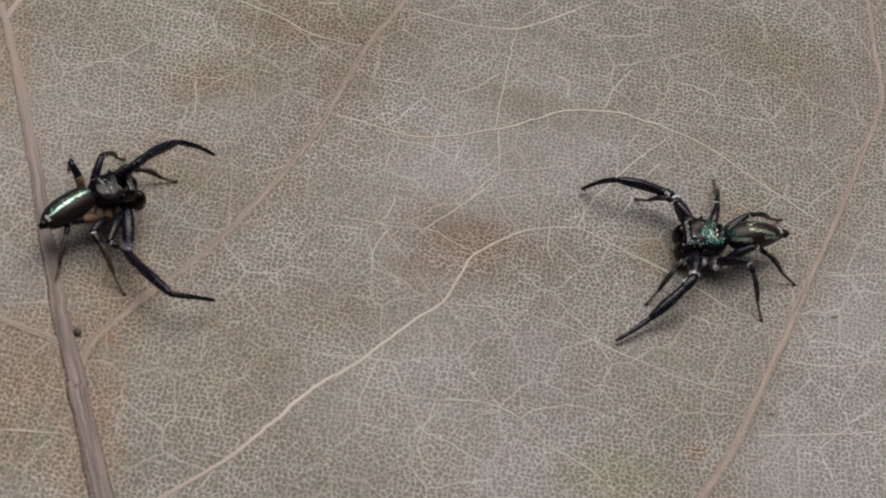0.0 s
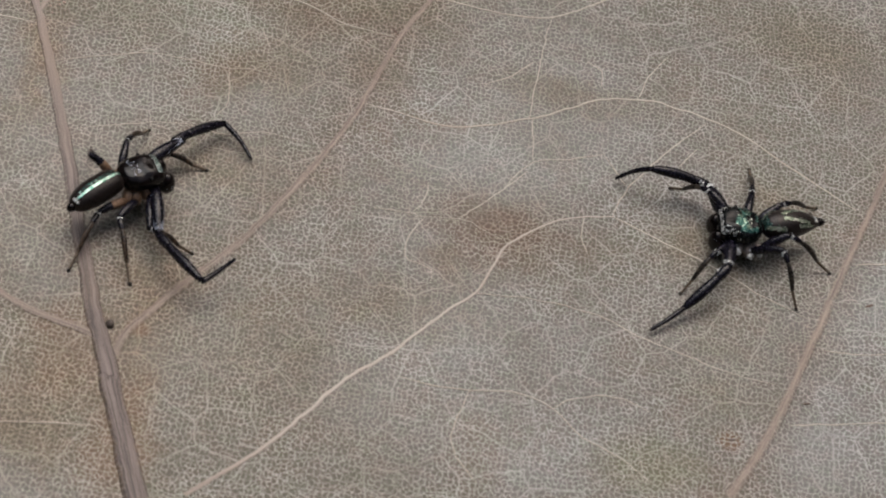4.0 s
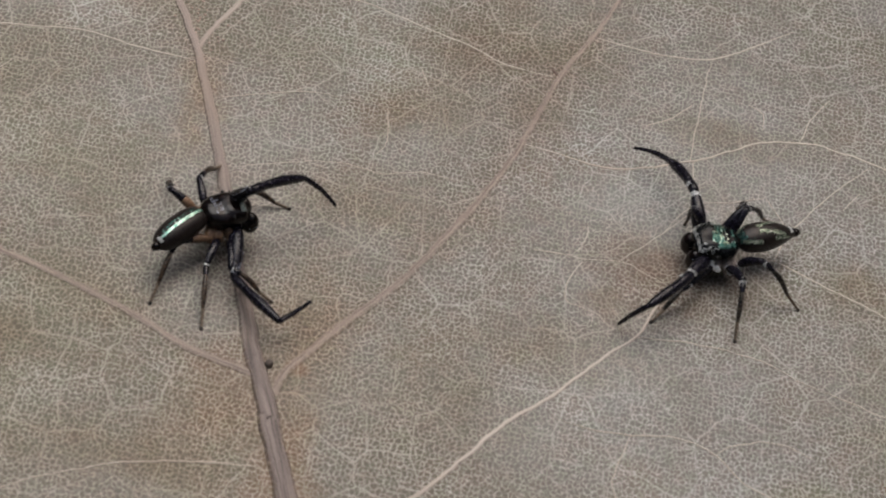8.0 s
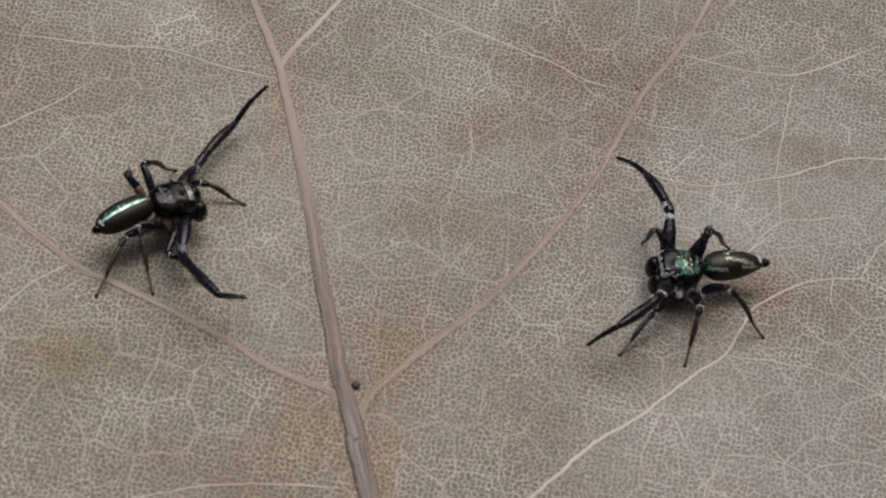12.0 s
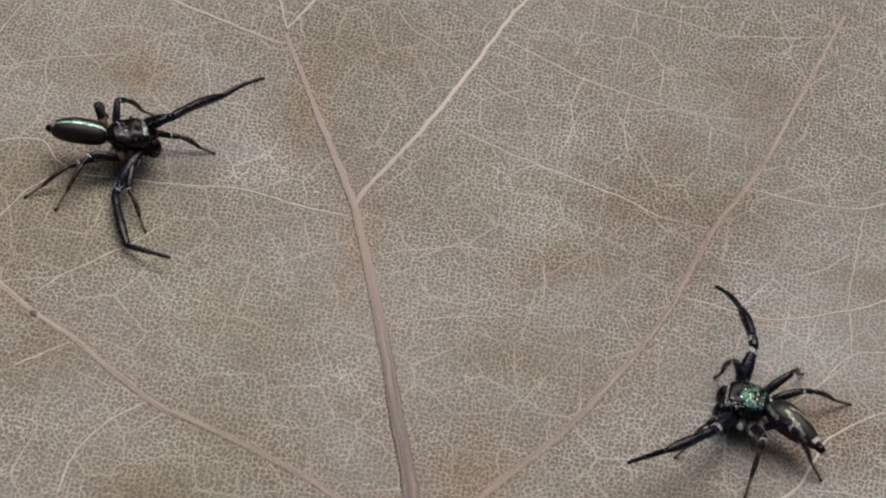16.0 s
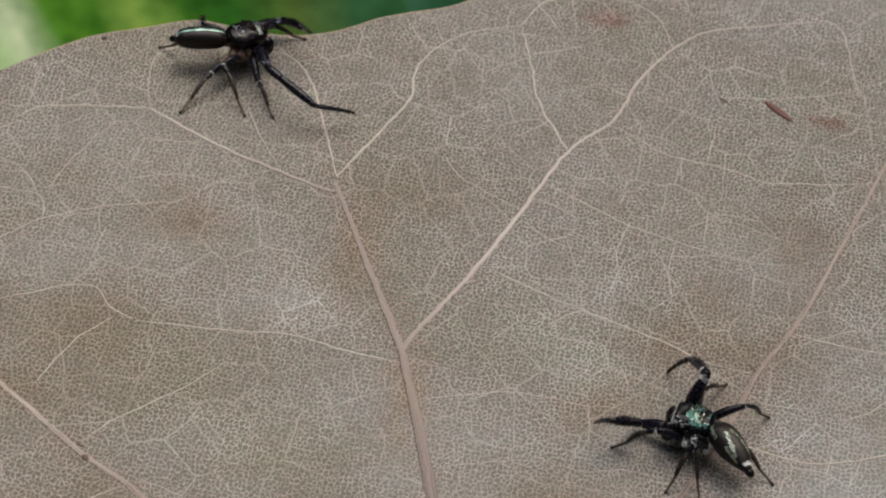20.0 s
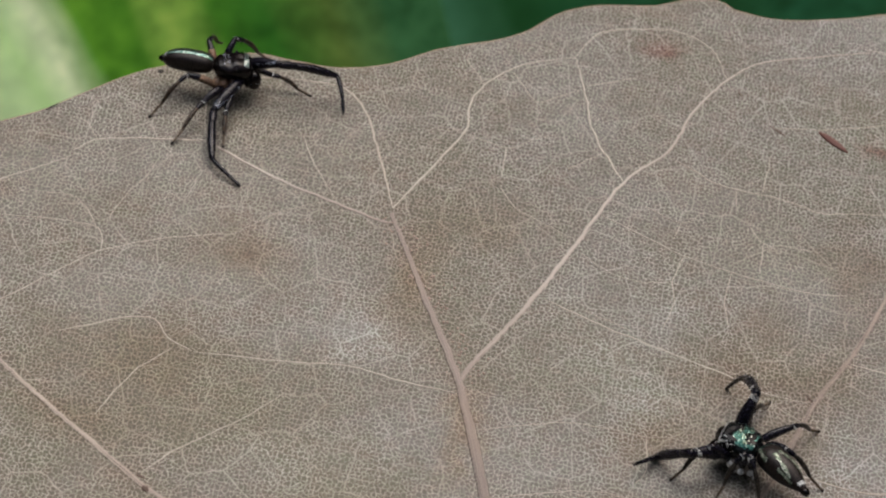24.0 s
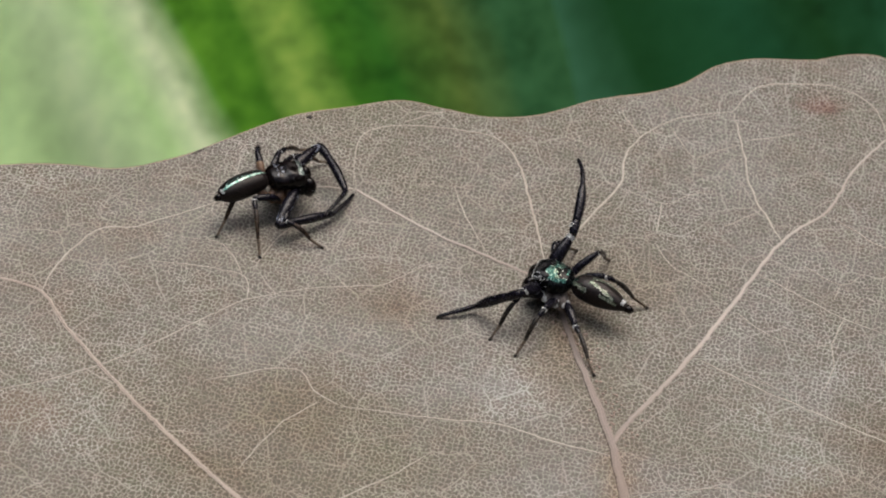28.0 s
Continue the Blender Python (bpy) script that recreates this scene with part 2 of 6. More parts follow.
    colour = stained(colour, (1.14, 1.17, 1.21),
                     (10.7, 2.3, 4.0, 3.6), (27.6, -6.2, 6.9, 4.0), (14.2, -24.4, 5.1, 4.8), (51.1, -21.8, 5.1, 4.8), (-4.6, -28.8, 3.4, 2.8),
                     (25.9, -20.8, 5.7, 4.0), (-7.1, 2.5, 4.6, 3.2), (17.6, 8.2, 3.1, 2.0), (18.5, 8.3, 4.0, 2.4), (-10.7, -9.7, 4.0, 3.2),
                     (9.9, 9.2, 7.4, 5.6), (-38.4, 15.3, 3.4, 1.1), (-34.0, -2.4, 6.9, 4.8))
    colour = stained(colour, (1.14, 1.17, 1.21),
                     (24.1, -1.2, 5.1, 3.2), (31.2, -26.6, 6.3, 4.8), (51.9, -12.7, 4.6, 7.2), (0.2, -14.2, 2.6, 2.4), (8.6, 4.8, 4.0, 2.8),
                     (0.5, -14.3, 3.1, 2.0), (7.7, 3.9, 5.1, 3.2), (-8.7, -22.8, 5.1, 3.2), (-7.4, 3.2, 3.4, 2.4), (12.0, 1.6, 4.6, 3.2),
                     (-41.3, 13.4, 7.4, 2.2), (-33.2, -7.3, 6.9, 4.0))
    colour = stained(colour, (0.94, 0.93, 0.86),
                     (38.8, -26.9, 4.0, 3.2), (42.4, -20.0, 3.4, 4.0), (-13.1, -4.8, 7.4, 6.4), (-2.1, -21.1, 5.7, 3.2), (20.0, 17.9, 6.9, 4.8),
                     (-6.0, -11.9, 6.3, 4.4), (-5.3, -12.2, 6.9, 4.0))
    colour = stained(colour, (0.7, 0.48, 0.44),
                     (7.9, 37.8, 1.8, 1.4), (24.2, 30.9, 2.2, 1.3), (7.9, 38.3, 2.3, 1.8))
    colour = stained(colour, (0.93, 0.86, 0.82),
                     (-33.7, 10.5, 3.4, 1.8), (-15.6, 10.1, 3.4, 2.8))
    chroma = noise_of(tr, at, 0.9, 3.0, 0.7).outputs["Fac"]
    colour = blend(tr, 0.16, colour, ramp(tr, chroma, [(0.36, (0.62, 0.92, 0.62)), (0.5, (0.86, 0.89, 0.91)), (0.64, (1.0, 0.72, 0.70))]), "MULTIPLY")
    # the blade is a little greyer on one half than on the other
    halves = ramp(tr, maths(tr, "ADD", maths(tr, "MULTIPLY", split.outputs[0], 0.0125), 0.4), [(0.15, (0.978, 1.0, 1.018)), (0.9, (0.945, 1.0, 1.095))])
    colour = blend(tr, 1.0, colour, halves, "MULTIPLY")
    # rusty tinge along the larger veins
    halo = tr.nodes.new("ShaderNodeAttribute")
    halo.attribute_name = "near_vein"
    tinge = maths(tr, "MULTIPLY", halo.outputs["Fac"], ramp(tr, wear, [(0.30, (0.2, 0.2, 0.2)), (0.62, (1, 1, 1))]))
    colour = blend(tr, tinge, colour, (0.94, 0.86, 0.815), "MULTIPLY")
    height = maths(tr, "ADD", lines, maths(tr, "MULTIPLY", grain, 0.35))
    out = tr.nodes.new("NodeGroupOutput")
    tr.links.new(colour, out.inputs["Colour"])
    tr.links.new(height, out.inputs["Height"])
    return tr


def skin_of_leaf(tree):
    n = tree.nodes.new("ShaderNodeGroup")
    n.node_tree = SKIN
    return n


def leaf_material():
    m, tr, sh = material("dry_leaf")
    skin = skin_of_leaf(tr)
    tr.links.new(skin.outputs["Colour"], sh.inputs["Base Color"])
    sh.inputs["Roughness"].default_value = 0.62
    sh.inputs["Specular IOR Level"].default_value = 0.35
    bumped(tr, sh, skin.outputs["Height"], 0.35, 0.00006)
    return m


def vein_material(name, pale, dark, along, streaks, fades=None, border=None, least=0.0, crease=None):
    """Vein skin, streaked along its course; its border may pass raggedly into the blade's skin."""
    m, tr, sh = material(name)
    uv = tr.nodes.new("ShaderNodeUVMap")
    mp = tr.nodes.new("ShaderNodeMapping")
    mp.inputs["Scale"].default_value = (streaks, along, 1)
    tr.links.new(uv.outputs[0], mp.inputs["Vector"])
    n = noise_of(tr, mp.outputs[0], 1.0, 4.0, 0.65).outputs["Fac"]
    big = noise_of(tr, millimetres(tr), 0.12, 2.0).outputs["Fac"]
    colour = ramp(tr, n, [(0.40, dark), (0.50, tuple((p + d) / 2 for p, d in zip(pale, dark))), (0.60, pale)])
    if fades:
        split = tr.nodes.new("ShaderNodeSeparateXYZ")
        tr.links.new(uv.outputs[0], split.inputs[0])
        colour = blend(tr, ramp(tr, maths(tr, "MULTIPLY", split.outputs[1], 0.02), [(fades[0], (0, 0, 0)), (fades[1], (fades[3],) * 3)]), colour, fades[2])
    colour = blend(tr, ramp(tr, big, [(0.45, (0, 0, 0)), (0.75, (0.5, 0.5, 0.5))]), colour, (0.29, 0.222, 0.178))
    if crease:
        # a thin dark fold that comes and goes along the middle
        split = tr.nodes.new("ShaderNodeSeparateXYZ")
        tr.links.new(uv.outputs[0], split.inputs[0])
        off = maths(tr, "ABSOLUTE", maths(tr, "SUBTRACT", split.outputs[0], 0.54))
        where = noise_of(tr, millimetres(tr), 0.22, 3.0, 0.6).outputs["Fac"]
        fold = maths(tr, "MULTIPLY", ramp(tr, off, [(0.02, (0.8, 0.8, 0.8)), (0.085, (0, 0, 0))]), ramp(tr, where, [(0.42, (0, 0, 0)), (0.58, (1, 1, 1))]))
        colour = blend(tr, fold, colour, crease)
    if border:
        split = tr.nodes.new("ShaderNodeSeparateXYZ")
        tr.links.new(uv.outputs[0], split.inputs[0])
        off = maths(tr, "MULTIPLY", maths(tr, "ABSOLUTE", maths(tr, "SUBTRACT", split.outputs[0], 0.5)), 2.0)
        fray = noise_of(tr, millimetres(tr), 3.0, 3.0, 0.6).outputs["Fac"]
        off = maths(tr, "ADD", off, maths(tr, "MULTIPLY", maths(tr, "SUBTRACT", fray, 0.5), 1.1))
        colour = blend(tr, ramp(tr, off, [(border[0], (least,) * 3), (border[1], (1, 1, 1))]), colour, skin_of_leaf(tr).outputs["Colour"])
    tr.links.new(colour, sh.inputs["Base Color"])
    sh.inputs["Roughness"].default_value = 0.6
    bumped(tr, sh, n, 0.45, 0.00006)
    return m


def shell_material(name, dark, sheen, gloss, metal=0.0, scale=9.0, rough=0.25, shine=0.42):
    """Spider skin: near-black, glossy, with faint coloured sheen in small scales."""
    m, tr, sh = material(name)
    at = millimetres(tr)
    n = noise_of(tr, at, scale, 3.0, 0.6).outputs["Fac"]
    tr.links.new(ramp(tr, n, [(0.40, dark), (0.68, sheen)]), sh.inputs["Base Color"])
    tr.links.new(ramp(tr, n, [(0.3, (gloss, gloss, gloss)), (0.75, (gloss + min(0.22, 1.2 * gloss),) * 3)]), sh.inputs["Roughness"])
    sh.inputs["Metallic"].default_value = metal
    sh.inputs["Specular IOR Level"].default_value = shine
    bumped(tr, sh, n, rough, 0.00003)
    return m


SKIN = leaf_skin()
LEAF = leaf_material()
RIB = vein_material("midrib_skin", (0.235, 0.192, 0.178), (0.040, 0.030, 0.030), 0.13, 17.0, (0.42, 0.80, (0.42, 0.35, 0.312), 0.55), (0.66, 0.96), 0.06)
SIDE = vein_material("side_vein_skin", (0.320, 0.262, 0.226), (0.190, 0.148, 0.126), 0.30, 7.0, (0.56, 1.0, (0.46, 0.39, 0.34), 0.5), (0.18, 0.84), 0.12, (0.085, 0.062, 0.055))
PALE_SIDE = vein_material("pale_side_vein_skin", (0.320, 0.262, 0.226), (0.190, 0.148, 0.126), 0.30, 7.0, (0.34, 0.66, (0.54, 0.468, 0.405), 0.75), (0.22, 0.88), 0.08, (0.085, 0.062, 0.055))
BRANCH = vein_material("branch_vein_skin", (0.36, 0.302, 0.266), (0.27, 0.222, 0.193), 0.5, 4.0, (0.0, 0.22, (0.51, 0.458, 0.412), 0.85), (0.46, 0.95))
FINE = vein_material("fine_vein_skin", (0.55, 0.508, 0.445), (0.43, 0.388, 0.332), 1.1, 2.0, None, (0.48, 1.0))

# ---------------------------------------------------------------- the dry leaf (its blade lies along z = 0)
EDGE = np.array([(-78, -14), (-70, -3), (-60, 6.5), (-52, 11.5), (-43.9, 14.4), (-40.1, 15.8), (-36.4, 16.6), (-32.6, 19.4), (-29.6, 22.9), (-26.8, 25.8), (-23.3, 27.9), (-20.2, 29.7), (-17.4, 29.7), (-13.8, 29.8), (-10.6, 31.2), (-7.5, 33.9), (-3.8, 36.0), (-1.7, 37.8), (0.3, 40.7), (2.9, 42.4), (6.9, 43.5), (9.1, 44.9), (11.5, 45.5), (12.6, 44.7), (15.6, 44.4), (18.9, 45.3), (23.6, 47.4), (31, 50.0), (42, 51), (55, 47), (68, 39), (82, 24), (92, 6)])


def top_edge(x):
    """The wavy upper margin: smooth through its turning points."""
    i = int(np.clip(np.searchsorted(EDGE[:, 0], x) - 1, 0, len(EDGE) - 2))
    p0, p1, p2, p3 = (EDGE[int(np.clip(i + k, 0, len(EDGE) - 1)), 1] for k in (-1, 0, 1, 2))
    s = (x - EDGE[i, 0]) / (EDGE[i + 1, 0] - EDGE[i, 0])
    s = min(max(s, 0.0), 1.0)
    return 0.25 + p1 + 0.5 * s * (p2 - p0 + s * (2 * p0 - 5 * p1 + 4 * p2 - p3 + s * (3 * (p1 - p2) + p3 - p0)))


def low_edge(x):
    u = (x - 7.0) / 85.0
    return -14.0 * u + -4.0 - 82.0 * math.sqrt(max(0.0, 1.0 - u * u))


def lift(x, y):
    """The blade's gentle waves, and its margin that rolls down a little."""
    z = 0.10 * noise.noise(Vector((x * 0.06, y * 0.06, 0.3)))
    e = top_edge(x) - y
    return z - 0.12 * math.exp(-max(e, 0.0) / 0.5)


leaf = tagged(new("dry_leaf"), "large dry brown leaf with pale raised veins and wavy margin", "leaf")


def build_blade():
    nx, ny = 260, 150
    bm = bmesh.new()
    grid = []
    for i in range(nx + 1):
        x = -78 + 170 * i / nx
        y0, y1 = low_edge(x), top_edge(x)
        y0 = min(y0, y1 - 1.0)
        column = []
        for j in range(ny + 1):
            s = 1 - (1 - j / ny) ** 1.35
            y = y0 + (y1 - y0) * s
            column.append(bm.verts.new((x, y, lift(x, y))))
        grid.append(column)
    for a, b in zip(grid, grid[1:]):
        for j in range(ny):
            bm.faces.new((a[j], b[j], b[j + 1], a[j + 1]))
    under = {}
    for c in grid:
        for v in c:
            under[v] = bm.verts.new(v.co - Vector((0, 0, 0.22)))
    for f in list(bm.faces):
        bm.faces.new([under[v] for v in reversed(f.verts)])
    border = [[c[0] for c in grid], [c[-1] for c in grid], grid[0], grid[-1]]
    for line in border:
        for p, q in zip(line, line[1:]):
            bm.faces.new((p, q, under[q], under[p]))
    ob = part("blade", bm, LEAF, leaf)
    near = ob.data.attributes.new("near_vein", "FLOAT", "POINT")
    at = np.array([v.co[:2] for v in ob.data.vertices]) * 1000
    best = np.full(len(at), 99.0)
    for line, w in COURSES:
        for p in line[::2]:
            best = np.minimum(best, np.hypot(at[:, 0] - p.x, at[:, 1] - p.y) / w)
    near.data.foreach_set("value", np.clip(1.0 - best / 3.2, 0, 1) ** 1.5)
    return ob


def build_margin():
    """The thin tan rim of the blade."""
    bm = bmesh.new()
    xs = [-77 + 0.7 * k for k in range(240)]
    path = [Vector((x, top_edge(x) - 0.02, lift(x, top_edge(x)) - 0.09)) for x in xs]
    sweep(bm, path, [0.12 * (1 + 0.25 * noise.noise(p * 0.8)) for p in path], 8)
    return part("margin", bm, RIM, leaf, "thin tan rim of the blade")


RIM = vein_material("rim_skin", (0.40, 0.315, 0.235), (0.24, 0.165, 0.115), 0.5, 2.0)
build_margin()


def curve_through(points, step):
    """Points of a smooth curve through the given ones, about one step apart."""
    pts = [Vector((x, y, 0)) for x, y in points]
    out = []
    for i in range(len(pts) - 1):
        p0, p1, p2, p3 = pts[max(i - 1, 0)], pts[i], pts[i + 1], pts[min(i + 2, len(pts) - 1)]
        n = max(2, int((p2 - p1).length / step))
        for k in range(n):
            s = k / n
            out.append(p1 + 0.5 * s * (p2 - p0 + s * (2 * p0 - 5 * p1 + 4 * p2 - p3 + s * (3 * (p1 - p2) + p3 - p0))))
    return out + [pts[-1]]


PROFILE = ((-0.62, -0.05), (-0.45, 0.35), (-0.2, 0.86), (0.06, 1.0), (0.3, 0.78), (0.48, 0.32), (0.62, -0.05))
RIB_PROFILE = ((-0.62, -0.05), (-0.54, 0.40), (-0.42, 0.75), (-0.33, 0.70), (-0.22, 0.98), (-0.12, 0.88), (0.0, 1.06), (0.1, 0.9), (0.22, 1.0),
               (0.32, 0.72), (0.42, 0.74), (0.54, 0.38), (0.62, -0.05))


def vein(name, w0, w1, points, coat=None):
    """A raised vein: a low rounded ridge that narrows along its course."""
    line = curve_through(points, 0.5)
    wander = 0.12 if name == "vein" else 0.07
    bm = bmesh.new()
    rows = []
    n = len(line)
    for i, p in enumerate(line):
        d = (line[min(i + 1, n - 1)] - line[max(i - 1, 0)]).normalized()
        side = Vector((-d.y, d.x, 0))
        s = i / (n - 1)
        taper = min(1.0, 0.35 + 5 * s, 0.35 + 4 * (1 - s)) if name == "vein" else 1.0
        w = taper * {"midrib": 0.98, "side_vein": 1.02, "branch_vein": 0.84, "vein": 0.74}[name] * (w0 + (w1 - w0) * (s ** 0.85 if name == "midrib" else s)) * (1 + 0.16 * noise.noise(p * 0.9))
        c = p + side * (0.06 * noise.noise(p * 2.6) + wander * noise.noise(p * 0.9 + Vector((3, 1, 0))) * min(1, 4 * s, 4 - 4 * s))
        high = {"midrib": 0.28, "side_vein": 0.15, "branch_vein": 0.2, "vein": 0.2}[name] * w
        profile = PROFILE if name != "midrib" else RIB_PROFILE
        row = []
        for a, b in profile:
            q = c + side * (a * w)
            groove = 1 + (0.22 * noise.noise(Vector((a * 14, s * 3, w0))) if name == "midrib" else 0)
            row.append(bm.verts.new((q.x, q.y, lift(q.x, q.y) + 0.022 + max(b, 0) * high * groove - (0.05 if b < 0 else 0))))
        rows.append(row)
    uv = bm.loops.layers.uv.new("UVMap")
    for i, (a, b) in enumerate(zip(rows, rows[1:])):
        for k in range(len(a) - 1):
            f = bm.faces.new((a[k], b[k], b[k + 1], a[k + 1]))
            for loop, (u, w) in zip(f.loops, ((k, i), (k, i + 1), (k + 1, i + 1), (k + 1, i))):
                loop[uv].uv = (u / (len(profile) - 1), w * 0.5 + (points[0][0] if name == "vein" else 0))
    skin, label = {"midrib": (RIB, "thick greyish pink midrib with dark grooves"), "side_vein": (SIDE, "pinkish brown side vein"),
                   "branch_vein": (BRANCH, "cream branch vein"),
                   "vein": (FINE, "")}[name]
    ob = part(name, bm, coat or skin, leaf, label)
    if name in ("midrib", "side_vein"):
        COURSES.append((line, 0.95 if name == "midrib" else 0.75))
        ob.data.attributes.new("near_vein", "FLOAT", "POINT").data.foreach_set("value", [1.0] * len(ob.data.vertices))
    return ob


COURSES = []
vein("midrib", 1.25, 0.27, [(12.6, -39.0), (10.9, -34.5), (9.9, -31.5), (8.5, -27.7), (8.8, -28.2), (8.0, -25.9), (6.9, -23.0), (6.0, -20.0), (4.7, -15.8), (3.6, -12.0), (2.2, -7.5), (1.0, -3.9), (-0.2, -0.3), (-0.3, 0.0), (-2.1, 3.9), (-3.9, 7.6), (-6.0, 12.1), (-7.5, 15.2)])
vein("branch_vein", 0.45, 0.12, [(-0.4, 0.2), (0.1, 2.2), (2.6, 8.4), (4.9, 15.4), (7.2, 22.7), (9.8, 27.0), (11.0, 31.9), (13.0, 36.2), (15.2, 38.9), (19.2, 40.8), (22.8, 42.4)])
vein("vein", 0.22, 0.12, [(7.2, 22.7), (5.7, 25.2), (4.3, 28.1), (3.2, 32.4), (2.1, 35.8)])
vein("vein", 0.14, 0.1, [(2.1, 35.8), (3.3, 39.0), (5.6, 40.3), (8.9, 40.9), (11.5, 39.5), (13.0, 36.2)])
vein("vein", 0.26, 0.075, [(-7.5, 15.8), (-8.8, 19.4), (-10.5, 24.0), (-11.4, 25.8), (-13.1, 27.7), (-16.2, 27.7), (-20.0, 26.9), (-21.9, 25.1), (-21.7, 22.0), (-20.9, 19.3)])
vein("vein", 0.26, 0.14, [(-7.5, 15.8), (-5.9, 20.2), (-4.2, 25.1), (-4.3, 28.3), (-3.5, 31.2), (-1.3, 33.9), (2.1, 35.8)])
vein("branch_vein", 0.33, 0.27, [(-7.3, 14.3), (-8.1, 14.3), (-11.7, 15.4), (-15.8, 16.8), (-20.9, 19.3)])
vein("vein", 0.2, 0.14, [(-21.0, 19.4), (-22.9, 19.0), (-24.8, 18.6), (-26.5, 18.1), (-28.2, 17.5), (-29.4, 16.0)])
vein("vein", 0.16, 0.12, [(-17.2, -1.2), (-18.9, -0.5), (-20.1, 1.0), (-22.1, 0.6), (-23.7, -0.4), (-25.6, -1.6)])
vein("vein", 0.12, 0.08, [(-18.5, -1.4), (-20.3, -4.2), (-21.6, -8.4)])
vein("side_vein", 0.54, 0.26, [(7.3, -24.9), (6.8, -24.6), (3.4, -23.7), (-0.1, -22.0), (-3.2, -20.8), (-6.3, -19.7), (-8.7, -19.0), (-12.2, -16.7), (-14.6, -15.0), (-17.4, -13.4), (-24.9, -7.9), (-28.5, -5.1), (-31.9, -2.2), (-35.0, 0.6), (-37.5, 3.3), (-40.4, 3.8)], PALE_SIDE)
vein("vein", 0.18, 0.12, [(-37.5, 3.3), (-37.4, 6.0), (-36.0, 10.1), (-33.7, 11.3), (-31.0, 13.7), (-28.9, 15.9)])
vein("vein", 0.18, 0.1, [(-9.1, -18.8), (-11.2, -21.3), (-12.3, -24.0), (-12.5, -27.1)])
vein("side_vein", 0.562, 0.262, [(8.5, -26.0), (8.9, -24.2), (9.7, -22.8), (11.8, -19.4), (14.2, -15.8), (16.4, -11.4), (18.3, -7.1), (19.9, -2.7), (21.7, 4.2), (24.1, 10.4), (26.5, 19.1), (28.7, 27.6)])
vein("side_vein", 0.637, 0.3, [(43.6, -28.2), (45.8, -23.1), (48.1, -15.9), (50.5, -7.9), (52.0, -3.1), (53.5, 2.4), (55.1, 8.6), (54.8, 13.5), (54.4, 18.5)])
vein("branch_vein", 0.375, 0.12, [(13.8, -34.9), (17.3, -31.0), (19.5, -27.8), (21.4, -24.8), (24.0, -21.8), (26.3, -18.5), (28.2, -16.2), (29.2, -13.4), (29.8, -11.9), (32.7, -9.1), (36.0, -8.0)])
vein("vein", 0.16, 0.1, [(35.9, -8.0), (39.2, -9.4), (42.4, -10.7), (44.8, -12.1), (47.9, -13.4)])
vein("vein", 0.12, 0.08, [(35.9, -8.0), (36.8, -5.2), (39.6, -0.8), (41.5, 1.7)])
vein("vein", 0.2, 0.16, [(19.9, -2.2), (22.0, -2.5), (25.9, -2.8), (30.5, -0.8), (34.5, 1.8), (37.0, 2.6), (39.5, 2.5), (43.1, 1.5), (46.7, -0.8), (51.0, -3.6)])
vein("vein", 0.16, 0.12, [(23.8, 8.6), (27.5, 8.2), (31.1, 8.7), (33.9, 10.8), (36.1, 12.8)])
vein("vein", 0.12, 0.08, [(30.2, 4.2), (29.0, 2.7), (27.3, 1.4)])
vein("vein", 0.1, 0.07, [(30.5, -0.8), (30.7, -2.7), (30.8, -4.6)])
vein("vein", 0.12, 0.08, [(28.2, -16.3), (31.8, -15.9), (35.5, -16.3), (37.9, -17.3), (40.3, -18.0), (43.6, -18.9), (46.3, -19.1)])
vein("vein", 0.12, 0.09, [(24.3, -23.7), (26.2, -23.9), (28.5, -23.7), (31.4, -23.3), (33.3, -24.0), (35.1, -25.7), (37.4, -26.8), (39.1, -28.1)])
vein("vein", 0.1, 0.07, [(28.5, -23.7), (27.9, -26.2), (27.9, -28.3), (29.4, -30.4)])
vein("vein", 0.09, 0.07, [(33.3, -24.0), (34.6, -22.8), (36.8, -22.3), (38.8, -22.9)])
vein("vein", 0.18, 0.12, [(-0.4, -0.7), (-4.0, -0.5), (-7.4, -0.0), (-12.0, -0.7), (-17.1, -1.3)])
vein("vein", 0.18, 0.1, [(3.7, 9.5), (7.5, 8.0), (10.7, 7.0), (13.9, 6.1), (15.8, 5.6), (18.0, 4.6), (21.3, 4.2)])
vein("vein", 0.14, 0.1, [(10.0, 26.3), (11.7, 25.4), (13.3, 24.4), (15.3, 24.1), (17.2, 24.1), (19.0, 23.7), (20.7, 23.2), (22.4, 23.6), (24.5, 24.1), (26.2, 24.6), (27.9, 25.2)])
vein("vein", 0.14, 0.1, [(5.9, 19.0), (10.0, 17.1), (12.0, 16.2), (15.5, 15.4), (20.4, 14.8), (23.0, 15.2)])
vein("vein", 0.14, 0.1, [(22.6, 42.7), (24.7, 41.9), (26.0, 36.1), (27.0, 33.8)])
vein("vein", 0.1, 0.08, [(16.5, 31.6), (20.4, 32.5), (24.3, 34.1), (26.6, 35.3)])
vein("vein", 0.14, 0.1, [(8.4, -31.2), (5.0, -31.7), (1.0, -32.9), (-2.4, -34.6), (-4.5, -36.0)])
vein("vein", 0.12, 0.09, [(-19.5, 27.4), (-17.0, 29.7)])
vein("vein", 0.12, 0.08, [(-37.2, -6.0), (-32.8, -2.8), (-29.3, 1.0), (-27.4, 3.5), (-25.1, 6.4), (-21.1, 8.9), (-17.2, 10.5), (-14.7, 13.3), (-11.7, 15.4)])
